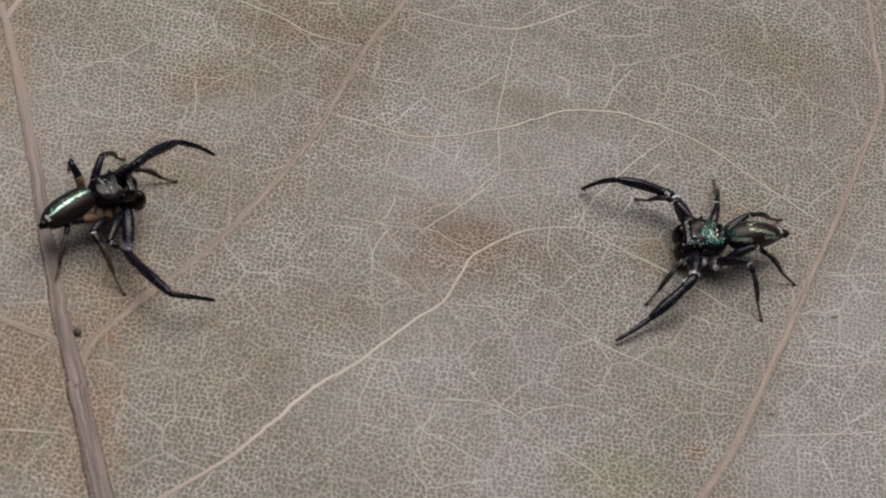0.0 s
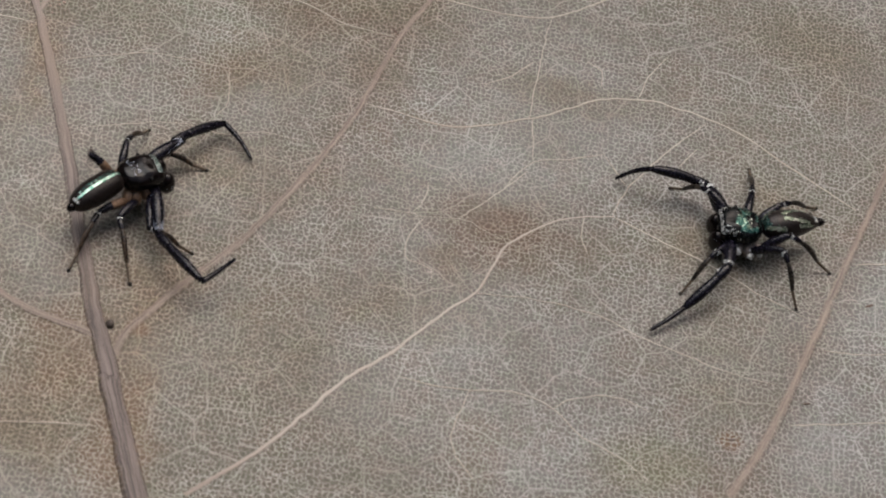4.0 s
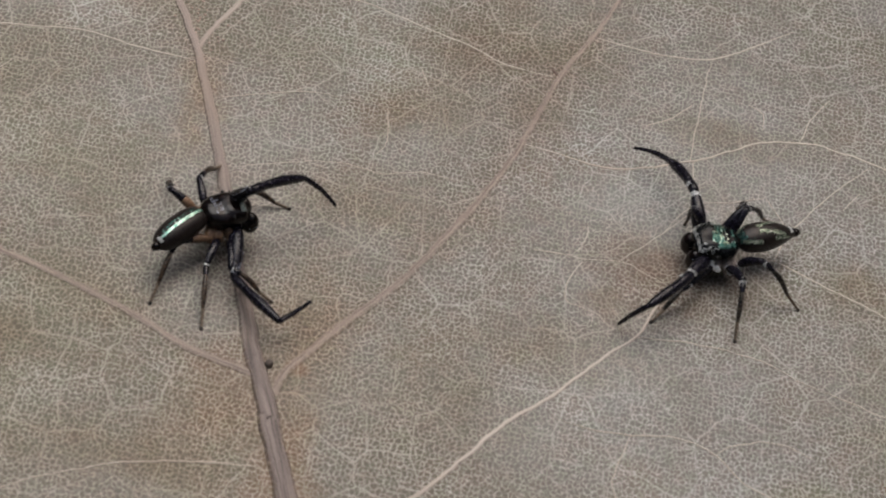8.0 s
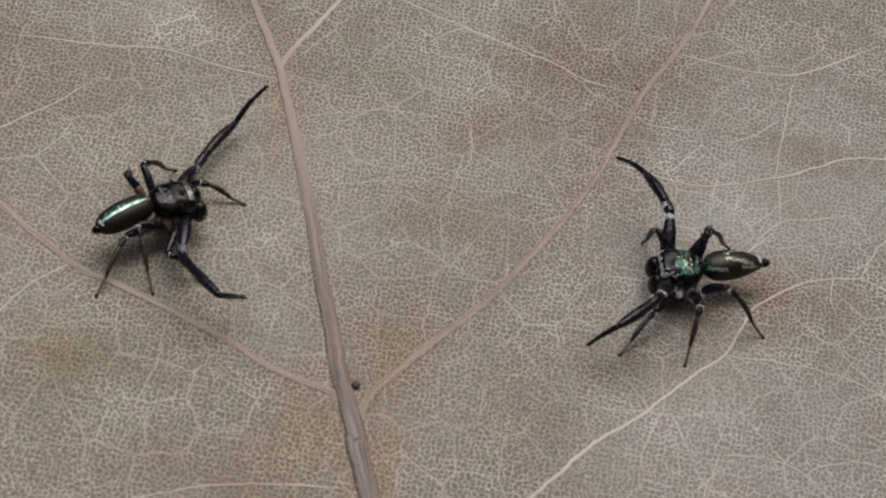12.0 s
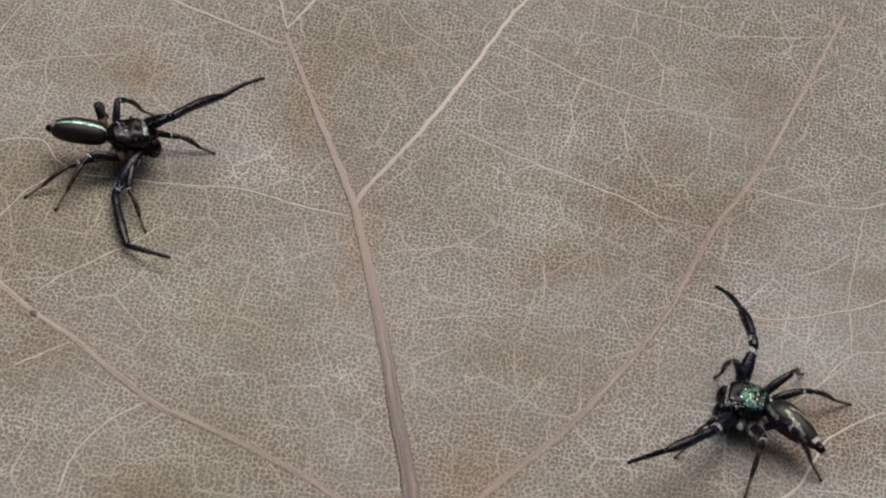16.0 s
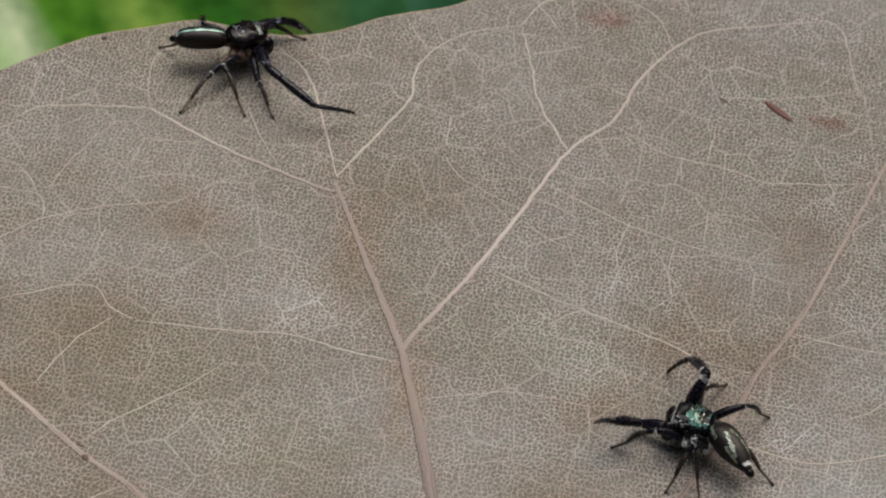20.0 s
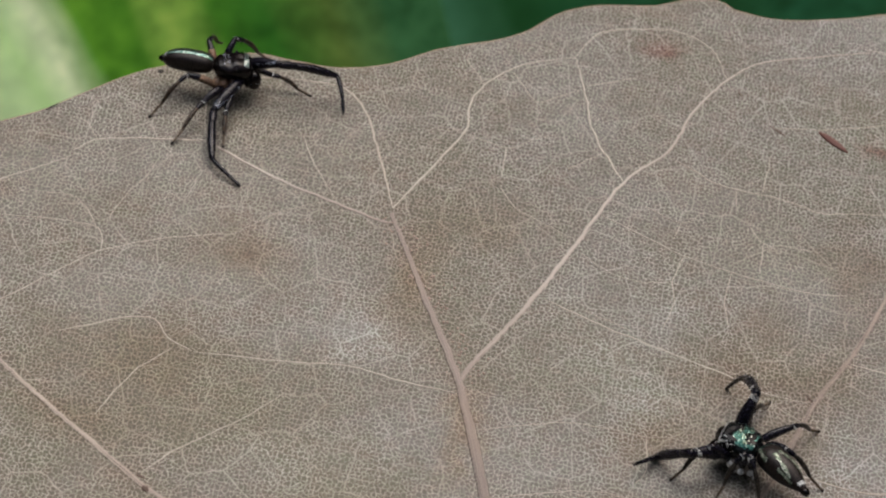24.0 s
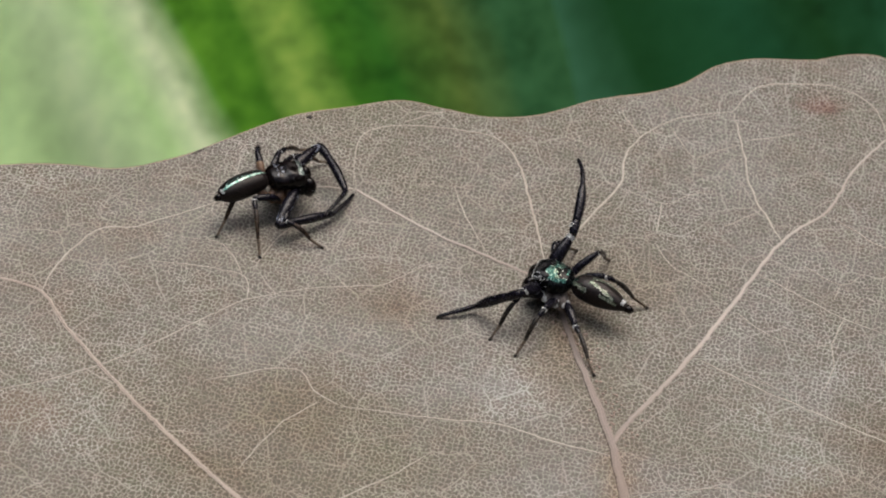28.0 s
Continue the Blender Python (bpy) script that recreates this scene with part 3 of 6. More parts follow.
vein("vein", 0.1, 0.07, [(-25.8, 8.5), (-27.0, 10.4), (-28.4, 11.4), (-30.7, 11.1)])
vein("vein", 0.12, 0.08, [(-25.0, 6.5), (-25.7, 8.5), (-27.9, 8.8), (-32.3, 8.2)])
vein("vein", 0.1, 0.07, [(-14.7, 21.5), (-13.4, 18.8), (-11.2, 15.4)])
vein("vein", 0.1, 0.07, [(30.3, -1.0), (30.7, 4.9), (31.1, 8.7)])
vein("vein", 0.14, 0.09, [(55.2, -6.9), (50.9, -8.3)])
vein("vein", 0.12, 0.08, [(46.9, -22.0), (50.8, -21.0), (54.8, -19.8)])
vein("vein", 0.12, 0.08, [(48.9, -15.7), (51.5, -15.5), (54.9, -14.2)])
vein("vein", 0.085, 0.059, [(5.3, 14.7), (7.6, 13.1), (9.7, 12.9), (11.5, 13.4)])
vein("vein", 0.085, 0.059, [(12.1, 16.4), (11.6, 13.6), (11.9, 11.3), (11.4, 8.4)])
vein("vein", 0.085, 0.059, [(8.8, 20.7), (11.5, 19.5), (12.7, 20.9)])
vein("vein", 0.085, 0.059, [(11.5, 19.5), (11.2, 17.6)])
vein("vein", 0.085, 0.059, [(14.8, 24.5), (15.0, 21.6)])
vein("vein", 0.085, 0.059, [(16.6, 24.3), (16.7, 26.6), (16.8, 28.6)])
vein("vein", 0.085, 0.059, [(17.1, 18.9), (17.1, 15.7)])
vein("vein", 0.085, 0.059, [(16.0, 20.6), (17.1, 18.9), (18.8, 19.1), (20.9, 19.0)])
vein("vein", 0.085, 0.059, [(15.3, 15.4), (15.2, 12.2), (15.7, 10.0)])
vein("vein", 0.085, 0.059, [(6.4, 9.1), (9.6, 7.9)])
vein("vein", 0.085, 0.059, [(-0.9, 20.1), (0.4, 18.1), (3.0, 16.7), (4.9, 15.8)])
vein("vein", 0.085, 0.059, [(3.3, 23.1), (5.4, 25.5)])
vein("vein", 0.085, 0.059, [(-3.9, 25.0), (-1.1, 24.2), (0.4, 25.5), (2.0, 26.6)])
vein("vein", 0.085, 0.059, [(-1.1, 24.2), (-1.0, 21.0)])
vein("vein", 0.085, 0.059, [(-28.2, 17.7), (-29.3, 19.2), (-30.4, 19.5)])
vein("vein", 0.085, 0.059, [(-23.7, 16.3), (-24.2, 14.2), (-24.9, 12.2), (-25.4, 9.6)])
vein("vein", 0.09, 0.063, [(1.2, -3.7), (5.5, -1.9), (8.5, -1.4), (11.6, -1.5), (13.4, -1.2), (16.3, -2.1)])
vein("vein", 0.09, 0.063, [(11.6, -1.5), (12.0, -4.3), (11.4, -5.7)])
vein("vein", 0.09, 0.063, [(3.5, -9.0), (6.5, -7.8), (9.3, -7.0), (12.2, -7.2), (14.4, -6.4), (16.7, -6.6)])
vein("vein", 0.09, 0.063, [(13.7, 1.2), (13.2, 2.7)])
vein("vein", 0.09, 0.063, [(36.6, -5.2), (35.1, -2.8)])
vein("vein", 0.09, 0.063, [(35.1, -2.8), (33.0, -3.9), (30.8, -4.6), (29.2, -7.3)])
vein("vein", 0.09, 0.063, [(40.9, -0.8), (39.8, -2.7)])
vein("vein", 0.09, 0.063, [(34.2, -8.4), (34.1, -10.2), (34.6, -11.5)])

vein("vein", 0.13, 0.08, [(-17.5, -12.2), (-15.9, -9.8), (-12.8, -6.3), (-11.0, -3.7)])
vein("vein", 0.12, 0.08, [(-17.2, -18.1), (-15.6, -16.5), (-14.4, -15.4)])
vein("vein", 0.10, 0.07, [(-1.9, 32.8), (-0.8, 31.0), (0.2, 29.8), (1.0, 30.4), (3.0, 32.2)])
vein("vein", 0.10, 0.07, [(-3.7, 30.9), (-4.5, 32.1), (-5.3, 33.2), (-5.2, 34.3)])
vein("vein", 0.10, 0.07, [(3.3, 32.8), (5.4, 33.9), (6.7, 34.8)])
vein("vein", 0.10, 0.07, [(24.6, -7.9), (24.6, -9.3), (24.0, -10.6)])
vein("vein", 0.10, 0.07, [(21.6, -10.9), (23.8, -10.8), (24.7, -10.9), (26.8, -10.5), (28.6, -11.2), (29.9, -11.8)])
vein("vein", 0.10, 0.07, [(24.7, -10.9), (23.9, -12.7), (23.9, -14.3), (24.5, -14.7), (25.5, -15.0), (25.5, -16.2)])
vein("vein", 0.10, 0.07, [(26.8, -10.4), (28.4, -8.4), (30.0, -6.2), (30.5, -5.5)])
vein("vein", 0.10, 0.07, [(37.0, 2.7), (37.6, 4.8), (38.7, 7.0)])
vein("vein", 0.10, 0.07, [(33.6, 5.1), (34.6, 4.5), (34.6, 3.0)])
build_blade()

DARK = vein_material("dark_speck", (0.035, 0.026, 0.022), (0.012, 0.009, 0.008), 3.0, 3.0)
BROWN = vein_material("brown_scar", (0.11, 0.065, 0.045), (0.06, 0.035, 0.025), 3.0, 3.0)
BLISTER = vein_material("blister", (0.42, 0.325, 0.28), (0.32, 0.235, 0.20), 2.0, 2.0)
RED = vein_material("red_scar", (0.16, 0.062, 0.048), (0.09, 0.035, 0.028), 1.0, 3.0)


def small_marks():
    """A gall beside the midrib, a dark tick on a side vein, a red slit, small scars and a speck on the margin."""
    bm = bmesh.new()
    blob(bm, (7.95, -23.85, 0.12), (0.25, 0.27, 0.2), 12, 8, None, lambda c: c * (1 + 0.18 * noise.noise(c * 2)))
    part("gall", bm, DARK, leaf, "round black gall beside the midrib")
    for name, a, b, w, skin, label in (("scar", (21.05, 5.05), (21.75, 4.2), 0.07, BROWN, "thin dark scar across a side vein"),
                                       ("slit", (19.9, 32.1), (22.0, 30.35), 0.30, RED, "reddish brown slit in the blade"),
                                       ("scar", (17.6, 31.0), (16.4, 31.9), 0.08, BROWN, "faint brown scar"),
                                       ("scar", (13.9, 35.2), (14.2, 34.5), 0.07, BROWN, "faint brown scar"),
                                       ("scar", (-17.35, -13.55), (-16.8, -13.95), 0.20, BROWN, "dark brown scar beside a side vein"),
                                       ("scar", (-17.9, -12.7), (-17.3, -12.9), 0.10, BROWN, "dark brown scar beside a side vein"),
                                       ("speck", (43.45, -23.95), (43.85, -23.85), 0.11, DARK, "dark speck in a rusty spot"),
                                       ("scar", (47.7, -20.2), (48.2, -20.05), 0.07, BROWN, "faint brown scar"),
                                       ("scar", (51.5, -11.6), (52.0, -11.3), 0.09, BROWN, "faint brown scar"),
                                       ("speck", (-25.95, 25.85), (-25.6, 26.15), 0.16, DARK, "dark speck on the margin"),
                                       ("speck", (-32.3, 19.75), (-31.55, 20.75), 0.09, DARK, "dark speck on the margin")):
        bm = bmesh.new()
        p, q = Vector((*a, 0)), Vector((*b, 0))
        path = [p.lerp(q, k / 6) for k in range(7)]
        for v in path:
            v.z = lift(v.x, v.y) + 0.02
        sweep(bm, path, [w * s for s in (0.3, 0.8, 1.0, 1.1, 0.9, 0.7, 0.25)], 8, 0.5)
        part(name, bm, skin, leaf, label)
    # tiny pinkish blisters beside the upper midrib, all of one mesh
    rng = random.Random(9)
    bm = bmesh.new()
    blob(bm, (0, 0, 0), (1, 1, 0.6), 7, 5)
    first = part("blister", bm, BLISTER, leaf)
    for k in range(110):
        s = rng.random()
        x, y = 0.3 - 7.9 * s + rng.gauss(0, 0.75), 1.0 + 14.0 * s + rng.gauss(0, 0.5)
        r = rng.uniform(0.05, 0.12)
        ob = first if k == 0 else new("blister", first.data)
        ob.parent = leaf
        ob.location = (x * MM, y * MM, (lift(x, y) + 0.02) * MM)
        ob.scale = (r, r, r)


small_marks()

# ---------------------------------------------------------------- what grows and lies behind the leaf
def green_material(name, stops, gloss):
    """A living blade: broad bands of green across its width, mottled, with streaks along its length."""
    m, tr, sh = material(name)
    uv = tr.nodes.new("ShaderNodeUVMap")
    mp = tr.nodes.new("ShaderNodeMapping")
    mp.inputs["Scale"].default_value = (7.0, 2.2, 1)
    tr.links.new(uv.outputs[0], mp.inputs["Vector"])
    n = noise_of(tr, mp.outputs[0], 1.0, 3.0, 0.6).outputs["Fac"]
    split = tr.nodes.new("ShaderNodeSeparateXYZ")
    tr.links.new(uv.outputs[0], split.inputs[0])
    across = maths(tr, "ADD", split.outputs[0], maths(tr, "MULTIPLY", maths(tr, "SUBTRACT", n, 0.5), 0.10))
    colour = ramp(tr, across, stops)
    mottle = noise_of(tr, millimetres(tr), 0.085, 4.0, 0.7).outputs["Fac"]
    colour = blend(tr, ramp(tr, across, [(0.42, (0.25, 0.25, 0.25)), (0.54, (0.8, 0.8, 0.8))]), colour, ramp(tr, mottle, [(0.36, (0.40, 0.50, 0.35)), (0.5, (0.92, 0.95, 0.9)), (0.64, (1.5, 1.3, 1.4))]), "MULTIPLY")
    tr.links.new(colour, sh.inputs["Base Color"])
    sh.inputs["Roughness"].default_value = gloss
    sh.inputs["Specular IOR Level"].default_value = 0.15
    bumped(tr, sh, n, 0.2, 0.001)
    return m


def big_leaf(name, label, skin, root, tip, half, cup, rib):
    """A broad hanging blade from root to tip (mm), half its width, cupped across, with its rib."""
    thing = tagged(new(name), label, "leaf")
    root, tip = Vector(root), Vector(tip)
    ax = (tip - root).normalized()
    view = Vector((0.0, 0.78, -0.62))
    side = ax.cross(view).normalized()
    if side.x < 0:
        side = -side
    out = side.cross(ax).normalized()
    if out.dot(view) > 0:
        out = -out
    bm = bmesh.new()
    uv = bm.loops.layers.uv.new("UVMap")
    ns, nw = 40, 28
    grid = []
    for i in range(ns + 1):
        s = i / ns
        w = half * math.sin(math.pi * min(1.0, 0.10 + 0.88 * s)) ** 0.3
        base = root.lerp(tip, s) + out * (24 * math.sin(math.pi * s))
        row = []
        for j in range(nw + 1):
            k = 2 * j / nw - 1
            ripple = 1.5 * math.sin(k * 15) + 9 * noise.noise(Vector((k * 1.6, s * 2.5, half)))
            row.append(bm.verts.new(base + side * (k * w) + out * (-cup * k * k + ripple * abs(k) ** 0.5)))
        grid.append(row)
    for i in range(ns):
        for j in range(nw):
            f = bm.faces.new((grid[i][j], grid[i][j + 1], grid[i + 1][j + 1], grid[i + 1][j]))
            for loop, (a, b) in zip(f.loops, ((i, j), (i, j + 1), (i + 1, j + 1), (i + 1, j))):
                loop[uv].uv = (b / nw, a / ns)
    part("blade", bm, skin, thing)
    bm = bmesh.new()
    sweep(bm, [root.lerp(tip, k / 20) + out * (24 * math.sin(math.pi * k / 20) - 1.5) for k in range(21)],
          [rib * (1 - 0.8 * k / 20) for k in range(21)], 8)
    part("rib", bm, skin, thing)
    return thing


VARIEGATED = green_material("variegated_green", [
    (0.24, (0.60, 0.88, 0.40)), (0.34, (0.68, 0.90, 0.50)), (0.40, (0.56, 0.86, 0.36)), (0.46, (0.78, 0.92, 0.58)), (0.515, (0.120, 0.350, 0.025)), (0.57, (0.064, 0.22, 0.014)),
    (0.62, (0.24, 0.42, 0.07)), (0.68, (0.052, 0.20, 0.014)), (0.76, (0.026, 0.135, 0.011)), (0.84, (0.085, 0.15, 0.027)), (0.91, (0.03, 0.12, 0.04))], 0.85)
# near-black stops put the shade on this blade into its colour
SHADED_GREEN = green_material("shaded_green", [
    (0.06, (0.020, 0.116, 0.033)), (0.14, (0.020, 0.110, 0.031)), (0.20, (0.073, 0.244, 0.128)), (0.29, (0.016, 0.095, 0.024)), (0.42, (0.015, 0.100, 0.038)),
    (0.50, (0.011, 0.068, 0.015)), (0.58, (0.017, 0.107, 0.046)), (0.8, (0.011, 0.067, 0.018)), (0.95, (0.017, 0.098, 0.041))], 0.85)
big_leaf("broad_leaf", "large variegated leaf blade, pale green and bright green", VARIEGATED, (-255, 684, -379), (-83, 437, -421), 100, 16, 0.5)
big_leaf("broad_leaf", "leaf blade with shade put into its deep green colour, blue-green edge", SHADED_GREEN, (-86, 912, -446), (91, 574, -511), 150, 24, 0.5)


def ground():
    m, tr, sh = material("litter")
    at = millimetres(tr)
    n = noise_of(tr, at, 0.02, 6.0, 0.7).outputs["Fac"]
    tr.links.new(ramp(tr, n, [(0.3, (0.012, 0.016, 0.008)), (0.55, (0.02, 0.035, 0.012)), (0.75, (0.06, 0.045, 0.025))]), sh.inputs["Base Color"])
    sh.inputs["Roughness"].default_value = 0.9
    bumped(tr, sh, n, 0.8, 0.02)
    bm = bmesh.new()
    bmesh.ops.create_grid(bm, x_segments=80, y_segments=80, size=1.0)
    for v in bm.verts:
        r = v.co.length
        v.co = Vector((v.co.x, v.co.y, 0)) * (300 + 4.0e5 * r ** 3)
        v.co.z = -1000 + 30 * noise.noise(v.co * 0.004)
    ob = part("ground", bm, m)
    tagged(ob, "dark forest floor with leaf litter", "ground", kind="structure")


ground()


def undergrowth():
    """Unseen leafy undergrowth, added to close the place all round and darken low reflections."""
    m, tr, sh = material("undergrowth")
    geo = tr.nodes.new("ShaderNodeNewGeometry")
    tone = ramp(tr, geo.outputs["Random Per Island"], [(0.0, (0.008, 0.020, 0.006)), (0.6, (0.020, 0.050, 0.014)), (1.0, (0.045, 0.080, 0.022))])
    n = noise_of(tr, millimetres(tr), 0.03, 3.0).outputs["Fac"]
    tr.links.new(blend(tr, 0.4, tone, ramp(tr, n, [(0.3, (0.4, 0.4, 0.4)), (0.7, (1.2, 1.2, 1.1))]), "MULTIPLY"), sh.inputs["Base Color"])
    sh.inputs["Roughness"].default_value = 0.7
    rng = random.Random(21)
    verts, faces = [], []
    for _ in range(9000):
        a, q = rng.uniform(0, 2 * math.pi), rng.random()
        z = -1000 + 2050 * q * (1 + 0.12 * noise.noise(Vector((3 * math.cos(a), 3 * math.sin(a), 0.7))))
        r = (1250 + 420 * rng.random() ** 2 - 120 * q) * (1 + 0.10 * noise.noise(Vector((2 * math.cos(a), 2 * math.sin(a), z * 0.002))))
        c = Vector((r * math.cos(a), 200 + r * math.sin(a), z))
        inward = Vector((-math.cos(a), -math.sin(a), rng.uniform(-0.1, 0.9))).normalized()
        hang = Vector((rng.gauss(0, 0.5), rng.gauss(0, 0.5), -1))
        hang = (hang - inward * hang.dot(inward)).normalized()
        wide = inward.cross(hang)
        size = rng.uniform(60, 130)
        k = len(verts)
        for u, w, d in ((-1, 0, 0), (-0.45, 0.42, -0.10), (0.25, 0.40, -0.06), (1, 0, 0.16), (0.25, -0.40, -0.06), (-0.45, -0.42, -0.10), (-0.1, 0, 0.05)):
            p = c + hang * (u * size) + wide * (w * size) + inward * (d * size)
            verts.append(p * MM)
        faces += [(k + i, k + (i + 1) % 6, k + 6) for i in range(6)]
    me = bpy.data.meshes.new("undergrowth")
    me.from_pydata(verts, [], faces)
    me.materials.append(m)
    tagged(new("undergrowth", me), "unseen ring of dark green leaves, added to dim the low sky", "undergrowth", kind="stuff")


undergrowth()

# ---------------------------------------------------------------- the spiders
def plated(name, colours, gloss, metal):
    """Small scales, each its own shade."""
    m, tr, sh = material(name)
    geo = tr.nodes.new("ShaderNodeNewGeometry")
    tr.links.new(ramp(tr, geo.outputs["Random Per Island"], colours), sh.inputs["Base Color"])
    sh.inputs["Roughness"].default_value = gloss
    sh.inputs["Metallic"].default_value = metal
    return m


BLACK = shell_material("black_shell", (0.003, 0.002, 0.002), (0.010, 0.006, 0.006), 0.10, 0.0, 4.0, 1.0, 0.28)
DULL = shell_material("dull_black_shell", (0.002, 0.002, 0.003), (0.005, 0.007, 0.007), 0.16, 0.0, 4.0, 0.6, 0.2)
BRONZE = shell_material("bronze_abdomen", (0.007, 0.006, 0.006), (0.028, 0.019, 0.017), 0.24, 0.20, 14.0, 0.5, 0.32)
LEGS = shell_material("black_leg", (0.003, 0.003, 0.005), (0.013, 0.011, 0.022), 0.15, 0.0, 6.0, 1.0, 0.3)
SHIN = shell_material("grey_black_leg", (0.004, 0.004, 0.004), (0.066, 0.054, 0.043), 0.26, 0.0, 5.0, 1.0, 0.3)
BROWN_SHIN = shell_material("brown_shin", (0.007, 0.005, 0.004), (0.090, 0.060, 0.040), 0.28, 0.0, 5.0, 1.0, 0.3)
PALE_FOOT = shell_material("pale_foot", (0.06, 0.044, 0.030), (0.20, 0.15, 0.105), 0.5, 0.0, 9.0)
AMBER = shell_material("amber_skin", (0.11, 0.065, 0.041), (0.27, 0.168, 0.104), 0.36, 0.0, 5.0)
GREYSKIN = shell_material("grey_coxa", (0.12, 0.10, 0.09), (0.34, 0.30, 0.28), 0.45, 0.0, 5.0)
EYE = shell_material("eye", (0.002, 0.002, 0.003), (0.004, 0.004, 0.005), 0.05)
GREEN = plated("green_scales", [(0.0, (0.006, 0.030, 0.028)), (0.5, (0.020, 0.080, 0.070)), (0.88, (0.085, 0.21, 0.18)), (1.0, (0.58, 0.72, 0.66))], 0.32, 0.85)
GOLD = plated("pale_scales", [(0.0, (0.04, 0.08, 0.055)), (0.4, (0.15, 0.20, 0.14)), (0.75, (0.40, 0.44, 0.34)), (1.0, (0.78, 0.80, 0.72))], 0.36, 0.5)
WHITE = plated("white_scales", [(0.0, (0.45, 0.47, 0.47)), (1.0, (0.78, 0.80, 0.80))], 0.5, 0.2)
SILVER = plated("silver_hairs_and_glints", [(0.0, (0.10, 0.12, 0.18)), (0.6, (0.27, 0.31, 0.40)), (1.0, (0.58, 0.62, 0.70))], 0.45, 0.2)
TEAL = plated("teal_scales", [(0.0, (0.04, 0.19, 0.14)), (0.4, (0.18, 0.46, 0.36)), (0.7, (0.52, 0.70, 0.62)), (1.0, (0.84, 0.90, 0.87))], 0.32, 0.7)
STEEL = plated("steel_scales", [(0.0, (0.04, 0.08, 0.075)), (0.5, (0.20, 0.28, 0.26)), (1.0, (0.70, 0.76, 0.74))], 0.3, 0.7)

RNG = random.Random(5)


def flakes(bm, spots, size):
    """Tiny scales at (place, normal) spots, lying on the skin."""
    for p, n in spots:
        n = n.normalized()
        a = n.cross(Vector((0.3, 0.2, 0.93))).normalized()
        b = n.cross(a)
        turn = RNG.uniform(0, 6.28)
        u = (a * math.cos(turn) + b * math.sin(turn)) * size * RNG.uniform(0.7, 1.3)
        v = n.cross(u).normalized() * size * RNG.uniform(0.35, 0.6)
        c = p + n * RNG.uniform(0.012, 0.03)
        tip = n * size * RNG.uniform(0.0, 0.25)
        bm.faces.new([bm.verts.new(q) for q in (c - u, c - v, c + u + tip, c + v)])


class Loft:
    """A body made of rounded sections along x: rows of x, half width, top, bottom."""

    def __init__(self, rows, power):
        self.rows, self.power = np.array(rows), power

    def at(self, s, a):
        x, w, top, low = (np.interp(s, np.linspace(0, 1, len(self.rows)), c) for c in self.rows.T)
        e = 2 / self.power
        c, d = math.cos(a), math.sin(a)
        y = w * math.copysign(abs(c) ** e, c)
        mid, half = (top + low) / 2, (top - low) / 2
        return Vector((x, y, mid + half * math.copysign(abs(d) ** e, d)))

    def normal(self, s, a):
        p = self.at(s, a)
        du = self.at(min(s + 0.01, 1), a) - self.at(max(s - 0.01, 0), a)
        dv = self.at(s, a + 0.02) - self.at(s, a - 0.02)
        n = du.cross(dv)
        mid = Vector((p.x, 0, self.rows[:, 2].mean() * 0.3))
        return n if n.dot(p - mid) > 0 else -n

    def mesh(self, ns=30, na=28, dent=None):
        bm = bmesh.new()
        rings = []
        for i in range(ns + 1):
            ring = []
            for k in range(na):
                p = self.at(i / ns, 2 * math.pi * k / na)
                ring.append(bm.verts.new(dent(p) if dent else p))
            rings.append(ring)
        for a, b in zip(rings, rings[1:]):
            for k in range(na):
                bm.faces.new((a[k], a[(k + 1) % na], b[(k + 1) % na], b[k]))
        bm.faces.new(rings[0])
        bm.faces.new(rings[-1][::-1])
        return bm

    def spots(self, count, s0, s1, a0, a1, clumps=0.0):
        """Places on the skin; clumps leaves bare gaps between them."""
        out = []
        for _ in range(count):
            s, a = RNG.uniform(s0, s1), RNG.uniform(a0, a1)
            p = self.at(s, a)
            if not clumps or noise.noise(p * clumps) > 0.02:
                out.append((p, self.normal(s, a)))
        return out


CARAPACE = Loft(((0.00, 0.30, 0.12, -0.22), (0.12, 0.58, 0.34, -0.42), (0.40, 0.86, 0.50, -0.56), (0.85, 1.02, 0.58, -0.64), (1.35, 1.08, 0.63, -0.68),
                 (1.85, 1.05, 0.68, -0.68), (2.30, 0.98, 0.68, -0.66), (2.62, 0.92, 0.60, -0.64), (2.80, 0.84, 0.42, -0.60), (2.86, 0.66, 0.20, -0.52)), 2.25)


def abdomen_loft(length, wide, pointed):
    shape = ((0, 0.30), (0.03, 0.55), (0.09, 0.80), (0.2, 0.97), (0.36, 1.03), (0.52, 0.98), (0.66, 0.84), (0.79, 0.64), (0.90, 0.42), (1.0, 0.22)) if pointed else ((0, 0.40), (0.03, 0.70), (0.10, 0.90), (0.25, 1.0), (0.5, 1.03), (0.66, 0.99), (0.8, 0.89), (0.90, 0.74), (0.96, 0.56), (1.0, 0.36))
    return Loft([(-length * u, wide * r, 0.86 * wide * r + 0.12 * math.sin(math.pi * u), -0.80 * wide * r) for u, r in shape], 2.15)


